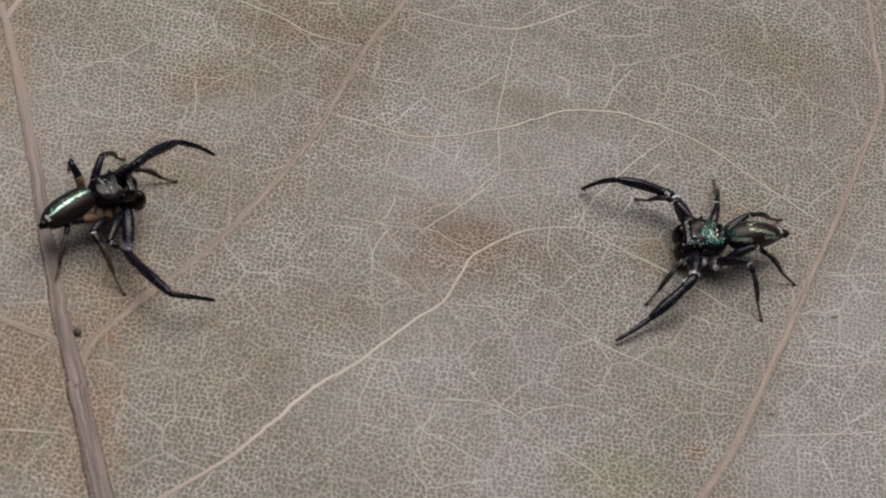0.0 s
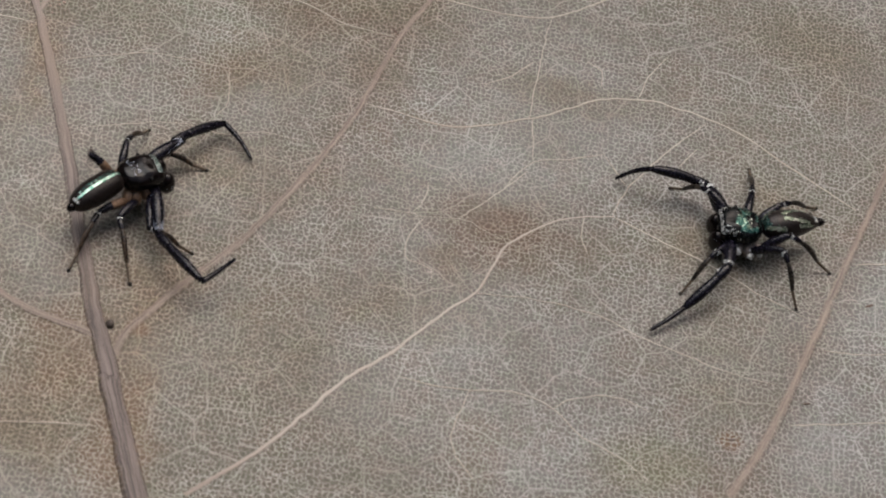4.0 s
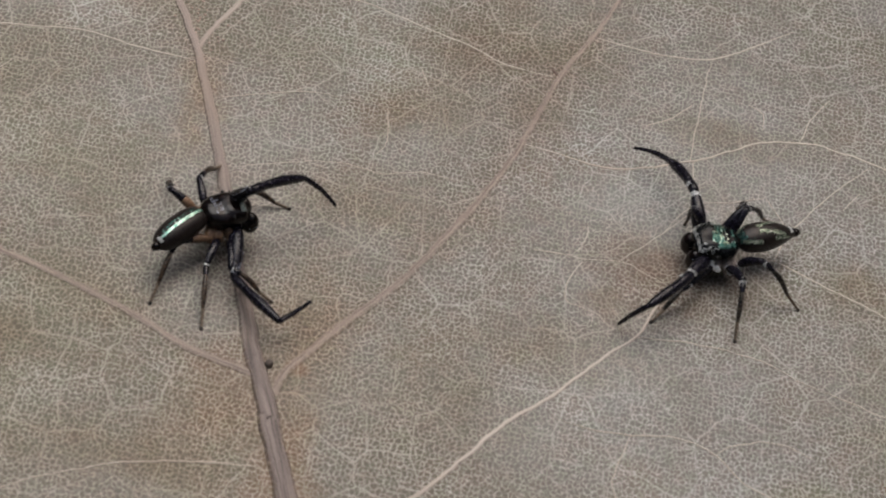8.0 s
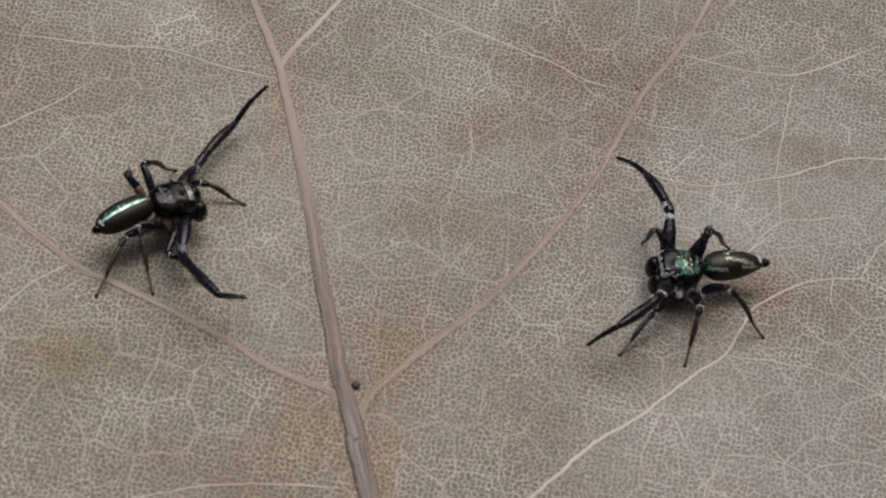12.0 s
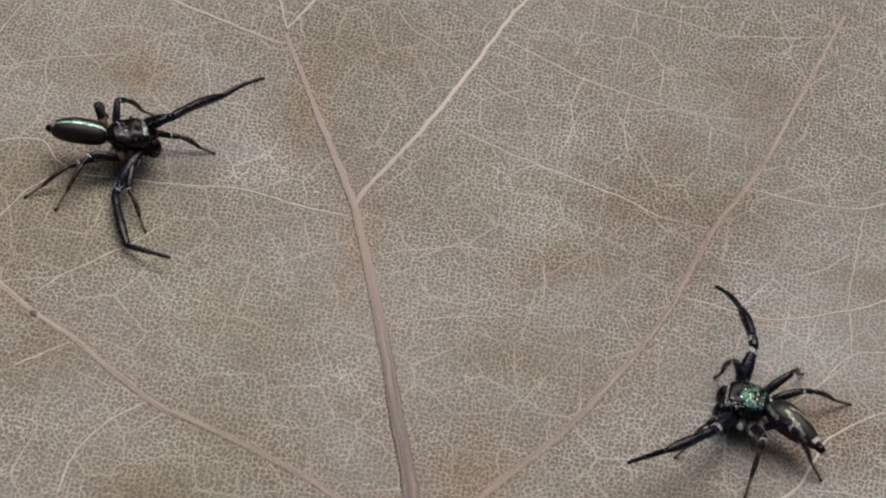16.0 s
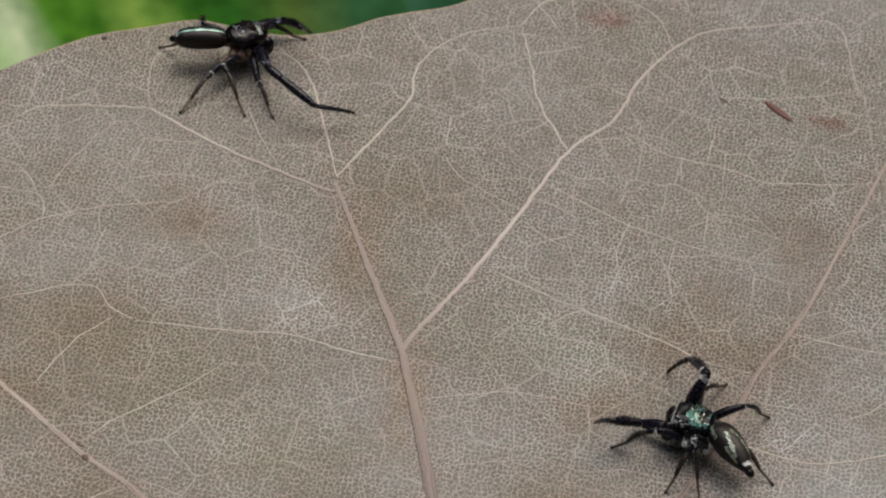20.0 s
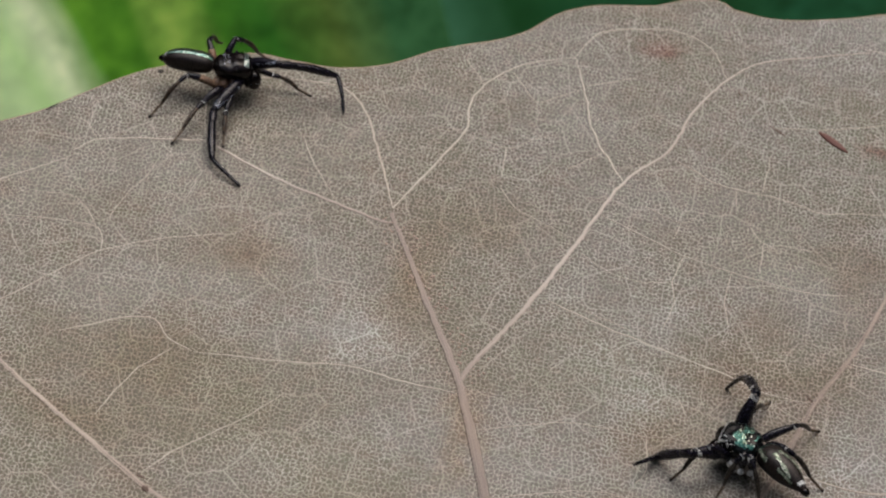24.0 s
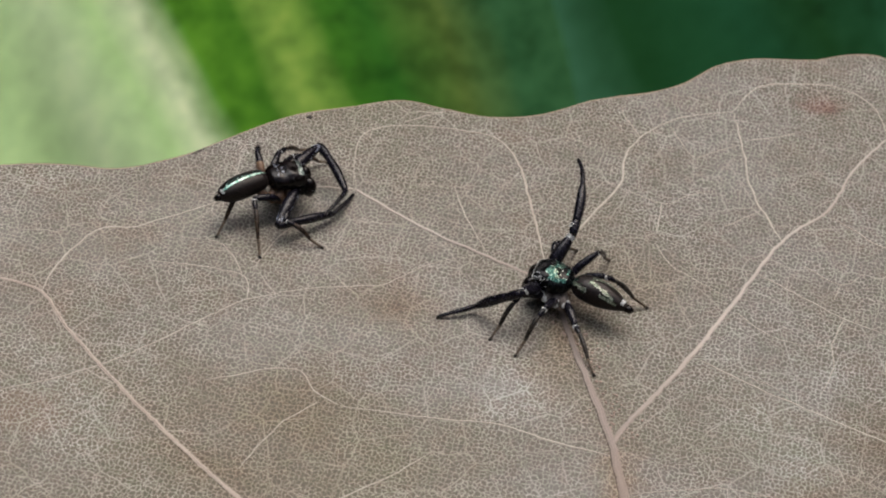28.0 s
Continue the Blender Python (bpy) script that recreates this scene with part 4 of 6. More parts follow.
def tube(length, radii, bend=0.0, sides=10, spines=0, sway=0.0, span=(0.0, 1.0)):
    """A leg piece along +x with the given radii at even steps, bowed by bend, with fine spines; span: the stretch of that length which is built."""
    bm = bmesh.new()
    n = 4 * (len(radii) - 1) + 1
    along = [i / (n - 1) for i in range(n)]
    pos = [span[0] + (span[1] - span[0]) * u for u in along]
    rr = np.interp(along, np.linspace(0, 1, len(radii)), radii)
    path = [Vector((length * s, sway * math.sin(math.pi * s), bend * math.sin(math.pi * s))) for s in pos]
    sweep(bm, path, list(rr), sides)
    for _ in range(spines):
        u, a = RNG.uniform(0.1, 0.95), RNG.uniform(0, 6.28)
        s = span[0] + (span[1] - span[0]) * u
        r = float(np.interp(u, np.linspace(0, 1, len(radii)), radii))
        out = Vector((0.35, math.cos(a), math.sin(a))).normalized()
        base = Vector((length * s, r * math.cos(a) * 0.9 + sway * math.sin(math.pi * s), bend * math.sin(math.pi * s) + r * math.sin(a) * 0.9))
        tip = base + out * RNG.uniform(0.14, 0.34)
        side = out.cross(Vector((1, 0, 0))).normalized() * 0.014
        v = [bm.verts.new(q) for q in (base - side, base + side, tip)]
        bm.faces.new(v)
        v2 = [bm.verts.new(q) for q in (base + Vector((0.014, 0, 0)), base - Vector((0.014, 0, 0)), tip)]
        bm.faces.new(v2)
    return bm


def ring_spots(count, x0, x1, r, a0=0.0, a1=6.28, r1=None):
    """Places round a leg from x0 to x1, at radius r there and r1 at the far end."""
    out = []
    for _ in range(count):
        a, q = RNG.uniform(a0, a1), RNG.random()
        n = Vector((0, math.cos(a), math.sin(a)))
        out.append((Vector((x0 + (x1 - x0) * q, 0, 0)) + n * (r + ((r1 if r1 else r) - r) * q), n))
    return out


def patch(name, spots, size, skin, parent, label=""):
    bm = bmesh.new()
    flakes(bm, spots, size)
    return part(name, bm, skin, parent, label, smooth=False)


class Spider:
    pass


HIPS = ((1.55, 1.08, -0.82), (0.70, 1.22, -0.92), (0.10, 1.08, -0.90))
# which way the knees of the second, third and fourth legs stand out: forward, outward, up
KNEES = {True: ((-2.0, 0.6, 0.7), (-1.0, -0.7, 0.9), (-0.44, -1.3, 1.1)), False: ((0.2, 0.2, 0.35), (-0.4, -0.45, 1.6), (0.6, -0.3, 1.2))}
FRONT_HIP = (1.95, 0.9, -0.55)


def build_spider(label, front, slim_built, rear, height):
    s = Spider()
    s.slim_built, s.front, s.rear, s.keys, s.height = slim_built, front, rear, [], height
    s.root = tagged(new("jumping_spider"), label, "spider", "jumping spiders on the leaf")
    lifted = Matrix.Translation((0, 0, height * MM))

    def dent(p):
        groove = (0.13 if slim_built else 0.22) * math.exp(-((p.x - 1.25) / 0.16) ** 2) * max(0.0, p.z) * (1 if abs(p.y) < 0.75 else 0.4)
        crown = 0.07 * math.exp(-((p.x - 1.8) / 0.35) ** 2 - ((abs(p.y) - 0.6) / 0.28) ** 2) - 0.09 * math.exp(-((p.x - 2.2) / 0.4) ** 2 - (p.y / 0.4) ** 2)
        return p + Vector((0, 0, (crown - groove) if p.z > 0 else 0)) + Vector((0, 0, 0.035 * noise.noise(p * 3.2)))

    s.carapace = part("carapace", CARAPACE.mesh(34, 30, dent), BLACK if slim_built else DULL, s.root)
    s.carapace.matrix_basis = lifted
    if slim_built:
        patch("scale_band", CARAPACE.spots(210, 0.68, 0.80, 0.80, 2.35), 0.055, STEEL, s.carapace, "silvery scales behind the eyes")
        # sparse grey flakes stand in for reflections on the glossy back
        patch("scale_band", CARAPACE.spots(36, 0.30, 0.42, 1.0, 2.1), 0.05, SILVER, s.carapace, "faint grey flakes in place of reflections")
    else:
        patch("scale_patch", CARAPACE.spots(820, 0.22, 0.58, 0.75, 1.95, 2.4), 0.06, GREEN, s.carapace, "iridescent green scales on the back")
        patch("scale_patch", CARAPACE.spots(420, 0.36, 0.66, 1.95, 2.75, 2.4), 0.06, GREEN, s.carapace, "iridescent green scales on the side")
        for side in (0, 1):
            rim = [(CARAPACE.at(q, w), CARAPACE.normal(q, w)) for q, w in ((0.50 + 0.44 * k / 60, 0.62 + 0.17 * RNG.gauss(0, 1)) for k in range(60))]
            patch("scale_band", [(Vector((p.x, -p.y if side else p.y, p.z)), Vector((n.x, -n.y if side else n.y, n.z))) for p, n in rim],
                  0.05, WHITE, s.carapace, "white scales along the rim")
        patch("scale_band", CARAPACE.spots(120, 0.84, 0.96, 0.6, 2.5), 0.05, WHITE, s.carapace, "white scales above the eyes")
        patch("scale_patch", CARAPACE.spots(46, 0.34, 0.56, 0.9, 2.2), 0.085, GOLD, s.carapace, "pale glinting scales on the back")
    for y, z, r, x in ((0.29, 0.02, 0.25, 2.80), (-0.29, 0.02, 0.25, 2.80), (0.68, 0.12, 0.15, 2.66), (-0.68, 0.12, 0.15, 2.66),
                       (0.92, 0.38, 0.13, 1.75), (-0.92, 0.38, 0.13, 1.75), (0.93, 0.36, 0.06, 2.2), (-0.93, 0.36, 0.06, 2.2)):
        bm = bmesh.new()
        blob(bm, (x, y, z), (r, r, r), 14, 10)
        part("eye", bm, EYE, s.carapace)
    for side in (1, -1):
        bm = bmesh.new()
        blob(bm, (2.66, side * 0.34, -0.82), (0.40, 0.35, 0.66), 14, 10)
        part("jaw", bm, BLACK, s.carapace)
        bm = bmesh.new()
        sweep(bm, [Vector(q) for q in ((2.35, side * 0.62, -0.58), (2.75, side * 0.74, -0.42), (3.08, side * 0.62, -0.55), (3.16, side * 0.50, -0.72))], [0.13, 0.16, 0.15, 0.12], 9)
        blob(bm, (3.12 if slim_built else 2.92, side * 0.56, -0.72), (0.56, 0.48, 0.68), 14, 10)
        palp = part("palp", bm, BLACK, s.carapace, "short black feeler with a bulbous end")
        patch("palp_hair", [(Vector((3.12 if slim_built else 2.92, side * 0.56, -0.68)) + n * 0.52, n) for n in (Vector((RNG.uniform(-1, 1), RNG.uniform(-1, 1), RNG.uniform(-0.3, 1))).normalized() for _ in range(8))],
              0.04, SILVER, palp)
    bm = bmesh.new()
    blob(bm, (1.25, 0, -0.66), (1.05, 0.55, 0.26), 16, 10)
    part("breast", bm, AMBER if slim_built else GREYSKIN, s.carapace)
    for side in (1, -1):
        for k, (hx, hy, hz) in enumerate((FRONT_HIP, *HIPS)):
            bm = bmesh.new()
            a, b = Vector((1.25 + (hx - 1.25) * 0.55, side * 0.35, -0.66)), Vector((hx, side * hy, hz))
            sweep(bm, [a, a.lerp(b, 0.5) - Vector((0, 0, 0.05)), b], [0.32, 0.40, 0.31] if k else [0.32, 0.36, 0.27], 10)
            skin = (AMBER if k else BLACK) if slim_built else (GREYSKIN if k else BLACK)
            coxa = part("coxa", bm, skin, s.carapace)
            if not slim_built:
                patch("scale_spot", [(b + n * 0.24, n) for n in (Vector((RNG.uniform(-0.6, 0.6), side * RNG.uniform(0.2, 1), RNG.uniform(0.1, 1))).normalized() for _ in range(40))],
                      0.10, WHITE, coxa, "white scale spot")
    squat = Matrix.Diagonal((0.90, 1.09, 1.04, 1) if slim_built else (0.91, 1.19, 1.08, 1))
    for ob in (s.carapace, *s.carapace.children, *(g for o in s.carapace.children for g in o.children)):
        ob.data.transform(squat)
    # abdomen, hinged at the waist
    loft = abdomen_loft(*((3.5, 0.82, False) if slim_built else (3.95, 0.90, True)))
    s.abdomen = part("abdomen", loft.mesh(40, 28), BRONZE, s.root)
    if slim_built:
        patch("stripe", loft.spots(520, 0.06, 0.84, 1.60, 1.78), 0.05, TEAL, s.abdomen, "shining green-gold stripe along the back")
        patch("stripe", loft.spots(130, 0.10, 0.72, 1.30, 1.52), 0.045, GREEN, s.abdomen, "green scales beside the stripe")
        patch("tail_spot", loft.spots(46, 0.84, 0.89, 1.35, 2.1), 0.06, WHITE, s.abdomen, "white spot before the tip")
    else:
        for side in (1, -1):
            for u0, u1, a0, a1, wide in ((0.10, 0.40, 0.72, 1.00, 0.13), (0.40, 0.74, 0.16, 0.72, 0.10), (0.56, 0.80, 0.85, 1.15, 0.08)):
                spots = []
                for _ in range(170):
                    q = RNG.random()
                    sl, an = u0 + (u1 - u0) * q, math.pi / 2 + side * (a0 + (a1 - a0) * q) + RNG.gauss(0, wide * 0.7)
                    spots.append((loft.at(sl, an), loft.normal(sl, an)))
                patch("stripe", spots, 0.066, GOLD, s.abdomen, "pale green slanting stripe")
        patch("scale_patch", loft.spots(200, 0.04, 0.22, 0.5, 2.6), 0.06, GREEN, s.abdomen, "dull green scales")
        patch("tail_spot", loft.spots(70, 0.86, 0.91, 0.9, 2.3), 0.07, WHITE, s.abdomen, "white spot before the tip")
    end = -3.5 if slim_built else -3.95
    bm = bmesh.new()
    sweep(bm, [Vector((end + 0.12, 0, 0)), Vector((end - 0.12, 0, -0.02)), Vector((end - 0.34, 0, -0.05))], [0.28, 0.26, 0.15], 10)
    part("spinnerets", bm, BLACK, s.abdomen)
    bm = bmesh.new()
    sweep(bm, [Vector((-0.2, 0, -0.05)), Vector((0.15, 0, -0.08))], [0.2, 0.2], 10)
    part("waist", bm, BLACK, s.abdomen)
    # long front legs
    s.pieces = []
    thick = 1.0 if slim_built else 1.08
    for side in (1, -1):
        f, t, r = front
        bow = side * 0.10
        femur = part("front_leg_femur", tube(f, [0.22 * thick, 0.38 * thick, 0.43 * thick, 0.40 * thick, 0.31 * thick, 0.24], 0.10, 14, 10), LEGS, s.root)
        tibia = part("front_leg_tibia", tube(t, [0.265 * thick, 0.28 * thick, 0.30 * thick, 0.31 * thick, 0.29 * thick, 0.25 * thick, 0.18], 0.10, 14, 40, bow, (0.27, 1.0)), LEGS, s.root)
        part("patella", tube(t, [0.24 * thick, 0.29 * thick, 0.30 * thick, 0.28 * thick, 0.25 * thick], 0.10, 12, 6, bow, (0.0, 0.29)), LEGS, tibia)
        tarsus = part("front_leg_metatarsus", tube(r, [0.16, 0.175, 0.165, 0.15, 0.13], 0.10, 10, 14, bow, (0.0, 0.64)), LEGS, s.root)
        toe = part("tarsus", tube(r, [0.115, 0.125, 0.12, 0.10], 0.10, 10, 8, bow, (0.62, 1.0)), LEGS, tarsus)
        bm = bmesh.new()
        blob(bm, (r, 0, 0), (0.10, 0.11, 0.10), 10, 8)
        part("claw_tuft", bm, SHIN, toe)
        if slim_built:
            patch("hair_patch", ring_spots(300, f * 0.22, f * 0.55, 0.40, 0.5, 2.6, 0.43) + ring_spots(300, f * 0.55, f * 0.93, 0.43, 0.5, 2.6, 0.27), 0.055, SILVER, femur, "silvery grey hairs")
        else:
            patch("joint_spot", ring_spots(70, f - 0.42, f - 0.08, 0.31, 0.1, 3.0, 0.26), 0.08, WHITE, femur, "white scales at the knee")
            patch("joint_spot", ring_spots(46, 0.40, 0.72, 0.31, 0.3, 2.8), 0.075, WHITE, tibia, "white scales past the knee")
        s.pieces.append([femur, tibia, tarsus])
    # six walking legs
    s.legs = []
    for side in (1, -1):
        for k in range(3):
            a, b = rear[(0 if side == 1 else 3) + k]
            femur = part("leg_femur", tube(a, [0.16, 0.24, 0.26, 0.23, 0.175] if slim_built else [0.17, 0.27, 0.29, 0.25, 0.19], 0.14, 10, 6), LEGS, s.root)
            shin = part("leg_shin", tube(b * 0.68, [0.125, 0.16, 0.165, 0.145, 0.105], 0.26, 10, 14, 0.0, (0.28, 1.0)), BROWN_SHIN if slim_built else SHIN, s.root)
            part("patella", tube(b * 0.68, [0.155, 0.185, 0.18, 0.135], 0.26, 10, 4, 0.0, (0.0, 0.30)), LEGS, shin)
            bm = tube(b * 0.34, [0.095, 0.095, 0.085, 0.08, 0.07], 0.0, 8, 6)
            bmesh.ops.translate(bm, verts=bm.verts, vec=(b * 0.66, 0, 0))
            foot = part("foot", bm, PALE_FOOT, shin, "pale brownish foot")
            bm = bmesh.new()
            blob(bm, (b, 0, 0), (0.13, 0.115, 0.10), 10, 8)
            part("claw_tuft", bm, SHIN, foot, "dark brush of hairs at the tip")
            patch("joint_spot", ring_spots(22 if slim_built else 44, 0.04, 0.34, 0.18, 0.2, 2.9), 0.07 if slim_built else 0.085, WHITE, shin, "pale scales at the knee")
            if slim_built and k == 2:
                share = 0.55
                bm = tube(a, [0.175, 0.24, 0.27, 0.28, 0.27], 0.14, 10, 0, 0.0, (0.0, share))
                part("femur_base", bm, AMBER, femur, "amber base of the thigh")
            if not slim_built:
                patch("hip_spot", ring_spots(40, 0.02, 0.30, 0.235, 0.0, 3.1), 0.10, WHITE, femur, "white scales at the hip")
                patch("band", ring_spots(24, b * 0.30, b * 0.38, 0.17, 0.0, 3.1), 0.05, WHITE, shin, "pale band on the shin")
            s.legs.append([femur, shin])
    return s


slim = build_spider("slim black jumping spider with green-striped abdomen and amber leg bases", (3.4, 4.4, 2.9), True, ((2.6, 2.95), (2.0, 4.0), (1.95, 3.9)) * 2, 2.35)
stout = build_spider("stout black jumping spider with green scales and white leg spots", (2.9, 3.7, 2.6), False, ((2.15, 3.4), (2.4, 3.55), (2.1, 3.8)) * 2, 2.0)


def aim(a, b, up=Vector((0, 0, 1))):
    """A pose at a whose x axis points to b."""
    x = (b - a).normalized()
    y = up.cross(x)
    y = y.normalized() if y.length > 0.05 else Vector((0, 1, 0))
    m = Matrix((x, y, x.cross(y))).transposed().to_4x4()
    m.translation = a * MM
    return m


def step(s, t, body, bend, first, second, feet):
    """Keeps one stance: waist x, y and heading; the abdomen's turn; knee, ankle and tip of both long legs; six feet."""
    x, y, yaw = body
    root = pose(x * MM, y * MM, 0, 0, 0, yaw)
    back = pose(x, y, 0, 0, 0, yaw).inverted()
    rows = {s.root: root, s.abdomen: Matrix.Translation((0, 0, s.height * MM)) @ pose(0, 0, 0, 0, -4, bend)}
    sides = (1, -1) if s.slim_built else (-1, 1)
    for side, joints in zip(sides, (first, second)):
        a = Vector((FRONT_HIP[0], side * FRONT_HIP[1], s.height + FRONT_HIP[2]))
        pieces = s.pieces[0 if side == 1 else 1]
        for piece, length, j in zip(pieces, s.front, joints):
            b = back @ Vector(j)
            rows[piece] = aim(a, b)
            a = a + (b - a).normalized() * length
    for k in range(6):
        side = sides[k // 3]
        hx, hy, hz = HIPS[k % 3]
        hip = Vector((hx, side * hy, s.height + hz))
        fx, fy = feet[k]
        foot = back @ Vector((fx, fy, lift(fx, fy) + 0.06))
        a, b = s.rear[(0 if side == 1 else 3) + k % 3]
        d = foot - hip
        far = min(max(d.length, abs(a - b) + 0.2), a + b - 0.03)
        along = d.normalized()
        ahead, outward, upward = KNEES[s.slim_built][k % 3]
        lean = Vector((ahead, outward * side, upward))
        rise = (lean - along * along.dot(lean)).normalized()
        u = (a * a - b * b + far * far) / (2 * far)
        knee = hip + along * u + rise * math.sqrt(max(a * a - u * u, 0.0))
        pieces = s.legs[(0 if side == 1 else 3) + k % 3]
        rows[pieces[0]] = aim(hip, knee)
        rows[pieces[1]] = aim(knee, hip + along * far)
    s.keys.append((t, rows))


def motions():
    step(slim, 0, (7.08, -15.32, 32.5), 18.6,
         ((9.26, -14.61, 4.65), (11.48, -10.78, 3.49), (13.88, -9.73, 1.84)),
         ((9.89, -18.19, 1.12), (12.58, -21.42, 2.07), (15.16, -20.35, 0.98)),
         ((11.68, -10.64), (8.45, -9.60), (5.41, -11.30), (11.16, -18.38), (10.08, -20.32), (6.14, -20.80)))
    step(slim, 1, (6.89, -15.29, 27.0), 28.9,
         ((9.17, -14.80, 4.68), (11.47, -11.11, 3.43), (13.63, -10.77, 1.32)),
         ((9.67, -18.35, 1.21), (12.67, -21.24, 2.11), (14.74, -19.19, 1.33)),
         ((11.62, -11.08), (8.46, -9.52), (5.21, -11.26), (10.97, -18.53), (10.20, -20.34), (6.08, -20.80)))
    step(slim, 1.2, (6.89, -15.29, 27.0), 28.9,
         ((9.17, -14.80, 4.68), (11.47, -11.11, 3.43), (13.63, -10.77, 1.32)),
         ((9.67, -18.35, 1.21), (12.67, -21.24, 2.11), (14.74, -19.19, 1.33)),
         ((11.62, -11.08), (8.46, -9.52), (5.21, -11.26), (10.97, -18.53), (10.20, -20.34), (6.08, -20.80)))
    step(slim, 1.5, (8.30, -16.71, 27.5), 29.9,
         ((10.26, -12.30, 0.56), (12.62, -9.23, 0.44), (15.22, -8.51, 0.11)),
         ((11.20, -19.84, 1.63), (14.14, -22.93, 2.23), (16.61, -22.02, 0.84)),
         ((12.87, -11.83), (9.40, -11.50), (6.80, -13.17), (12.43, -20.22), (11.86, -21.82), (7.89, -24.03)))
    step(slim, 2, (8.01, -17.26, 29.5), 30.2,
         ((10.23, -16.65, 4.69), (12.48, -12.93, 3.37), (14.84, -12.48, 1.47)),
         ((10.95, -20.19, 1.46), (14.07, -22.94, 2.20), (16.03, -20.70, 1.54)),
         ((12.61, -13.22), (9.41, -11.37), (6.60, -13.59), (12.33, -20.59), (11.81, -21.83), (7.95, -23.95)))
    step(slim, 2.5, (8.00, -17.63, 36.1), 22.2,
         ((10.33, -16.63, 4.65), (12.41, -12.87, 3.24), (14.77, -12.45, 1.36)),
         ((10.95, -20.31, 1.61), (14.02, -23.09, 2.32), (16.05, -20.87, 1.69)),
         ((12.63, -13.26), (9.44, -11.50), (6.54, -13.64), (12.33, -20.53), (11.80, -21.77), (7.92, -24.20)))
    step(slim, 4.5, (6.52, -13.84, 28.9), 17.6,
         ((9.26, -9.37, 1.32), (11.99, -6.39, 0.46), (13.93, -8.55, 0.12)),
         ((9.22, -16.84, 1.19), (11.74, -20.27, 1.59), (13.61, -17.90, 1.33)),
         ((11.47, -9.81), (7.34, -7.21), (4.47, -10.36), (11.48, -16.59), (7.62, -19.96), (4.32, -19.27)))
    step(slim, 5, (6.56, -13.69, 25.2), 21.2,
         ((9.34, -12.88, 4.63), (12.01, -9.44, 3.42), (13.99, -9.50, 1.14)),
         ((9.25, -16.72, 0.82), (11.73, -20.12, 1.68), (13.57, -17.75, 1.29)),
         ((11.54, -9.74), (7.31, -7.17), (4.43, -10.39), (11.48, -16.54), (7.66, -19.96), (4.27, -19.29)))
    step(slim, 5.5, (6.26, -14.02, 27.1), 28.5,
         ((8.63, -9.42, 1.23), (10.74, -5.95, 0.45), (12.79, -7.94, 0.56)),
         ((9.31, -16.92, 1.21), (11.99, -20.00, 2.27), (13.55, -17.39, 1.82)),
         ((10.81, -9.99), (7.30, -7.22), (2.66, -10.57), (11.41, -16.45), (8.19, -19.89), (4.29, -19.25)))
    step(slim, 5.7, (6.26, -14.02, 27.1), 28.5,
         ((8.63, -9.42, 1.23), (10.74, -5.95, 0.45), (12.79, -7.94, 0.56)),
         ((9.31, -16.92, 1.21), (11.99, -20.00, 2.27), (13.55, -17.39, 1.82)),
         ((10.81, -9.99), (7.30, -7.22), (2.66, -10.57), (11.41, -16.45), (8.19, -19.89), (4.29, -19.25)))
    step(slim, 6, (4.94, -15.14, 33.7), 25.4,
         ((7.14, -10.52, 0.90), (9.95, -7.69, 0.45), (11.43, -10.16, 0.45)),
         ((7.94, -17.88, 1.33), (10.79, -20.96, 1.75), (11.83, -18.09, 1.62)),
         ((9.40, -10.80), (4.81, -9.45), (1.72, -11.50), (10.00, -16.88), (8.19, -19.90), (4.84, -20.66)))
    step(slim, 6.6, (4.94, -15.14, 33.7), 25.4,
         ((7.14, -10.52, 0.90), (9.95, -7.69, 0.45), (11.43, -10.16, 0.45)),
         ((7.94, -17.88, 1.33), (10.79, -20.96, 1.75), (11.83, -18.09, 1.62)),
         ((9.40, -10.80), (4.81, -9.45), (1.72, -11.50), (10.00, -16.88), (8.19, -19.90), (4.84, -20.66)))
    step(slim, 7, (4.49, -14.70, 33.4), 25.4,
         ((6.38, -9.70, 0.97), (7.99, -5.64, 1.02), (9.46, -3.52, 2.34)),
         ((7.38, -17.52, 1.13), (9.69, -20.88, 2.52), (11.76, -19.43, 0.95)),
         ((9.36, -10.86), (4.94, -8.54), (1.70, -11.71), (9.67, -17.54), (8.20, -19.81), (3.21, -20.79)))
    step(slim, 7.1, (4.49, -14.70, 33.4), 25.4,
         ((6.38, -9.70, 0.97), (7.99, -5.64, 1.02), (9.46, -3.52, 2.34)),
         ((7.38, -17.52, 1.13), (9.69, -20.88, 2.52), (11.76, -19.43, 0.95)),
         ((9.36, -10.86), (4.94, -8.54), (1.70, -11.71), (9.67, -17.54), (8.20, -19.81), (3.21, -20.79)))
    step(slim, 7.4, (2.46, -15.71, 29.3), 25.1,
         ((5.01, -15.25, 4.54), (7.82, -12.00, 3.18), (9.88, -11.70, 1.02)),
         ((5.01, -18.74, 1.04), (7.95, -21.84, 1.60), (9.57, -19.40, 1.02)),
         ((7.15, -11.58), (2.73, -9.13), (-0.10, -11.38), (7.31, -19.14), (3.82, -22.17), (0.68, -21.03)))
    step(slim, 8, (2.46, -15.71, 29.3), 25.1,
         ((5.01, -15.25, 4.54), (7.82, -12.00, 3.18), (9.88, -11.70, 1.02)),
         ((5.01, -18.74, 1.04), (7.95, -21.84, 1.60), (9.57, -19.40, 1.02)),
         ((7.15, -11.58), (2.73, -9.13), (-0.10, -11.38), (7.31, -19.14), (3.82, -22.17), (0.68, -21.03)))
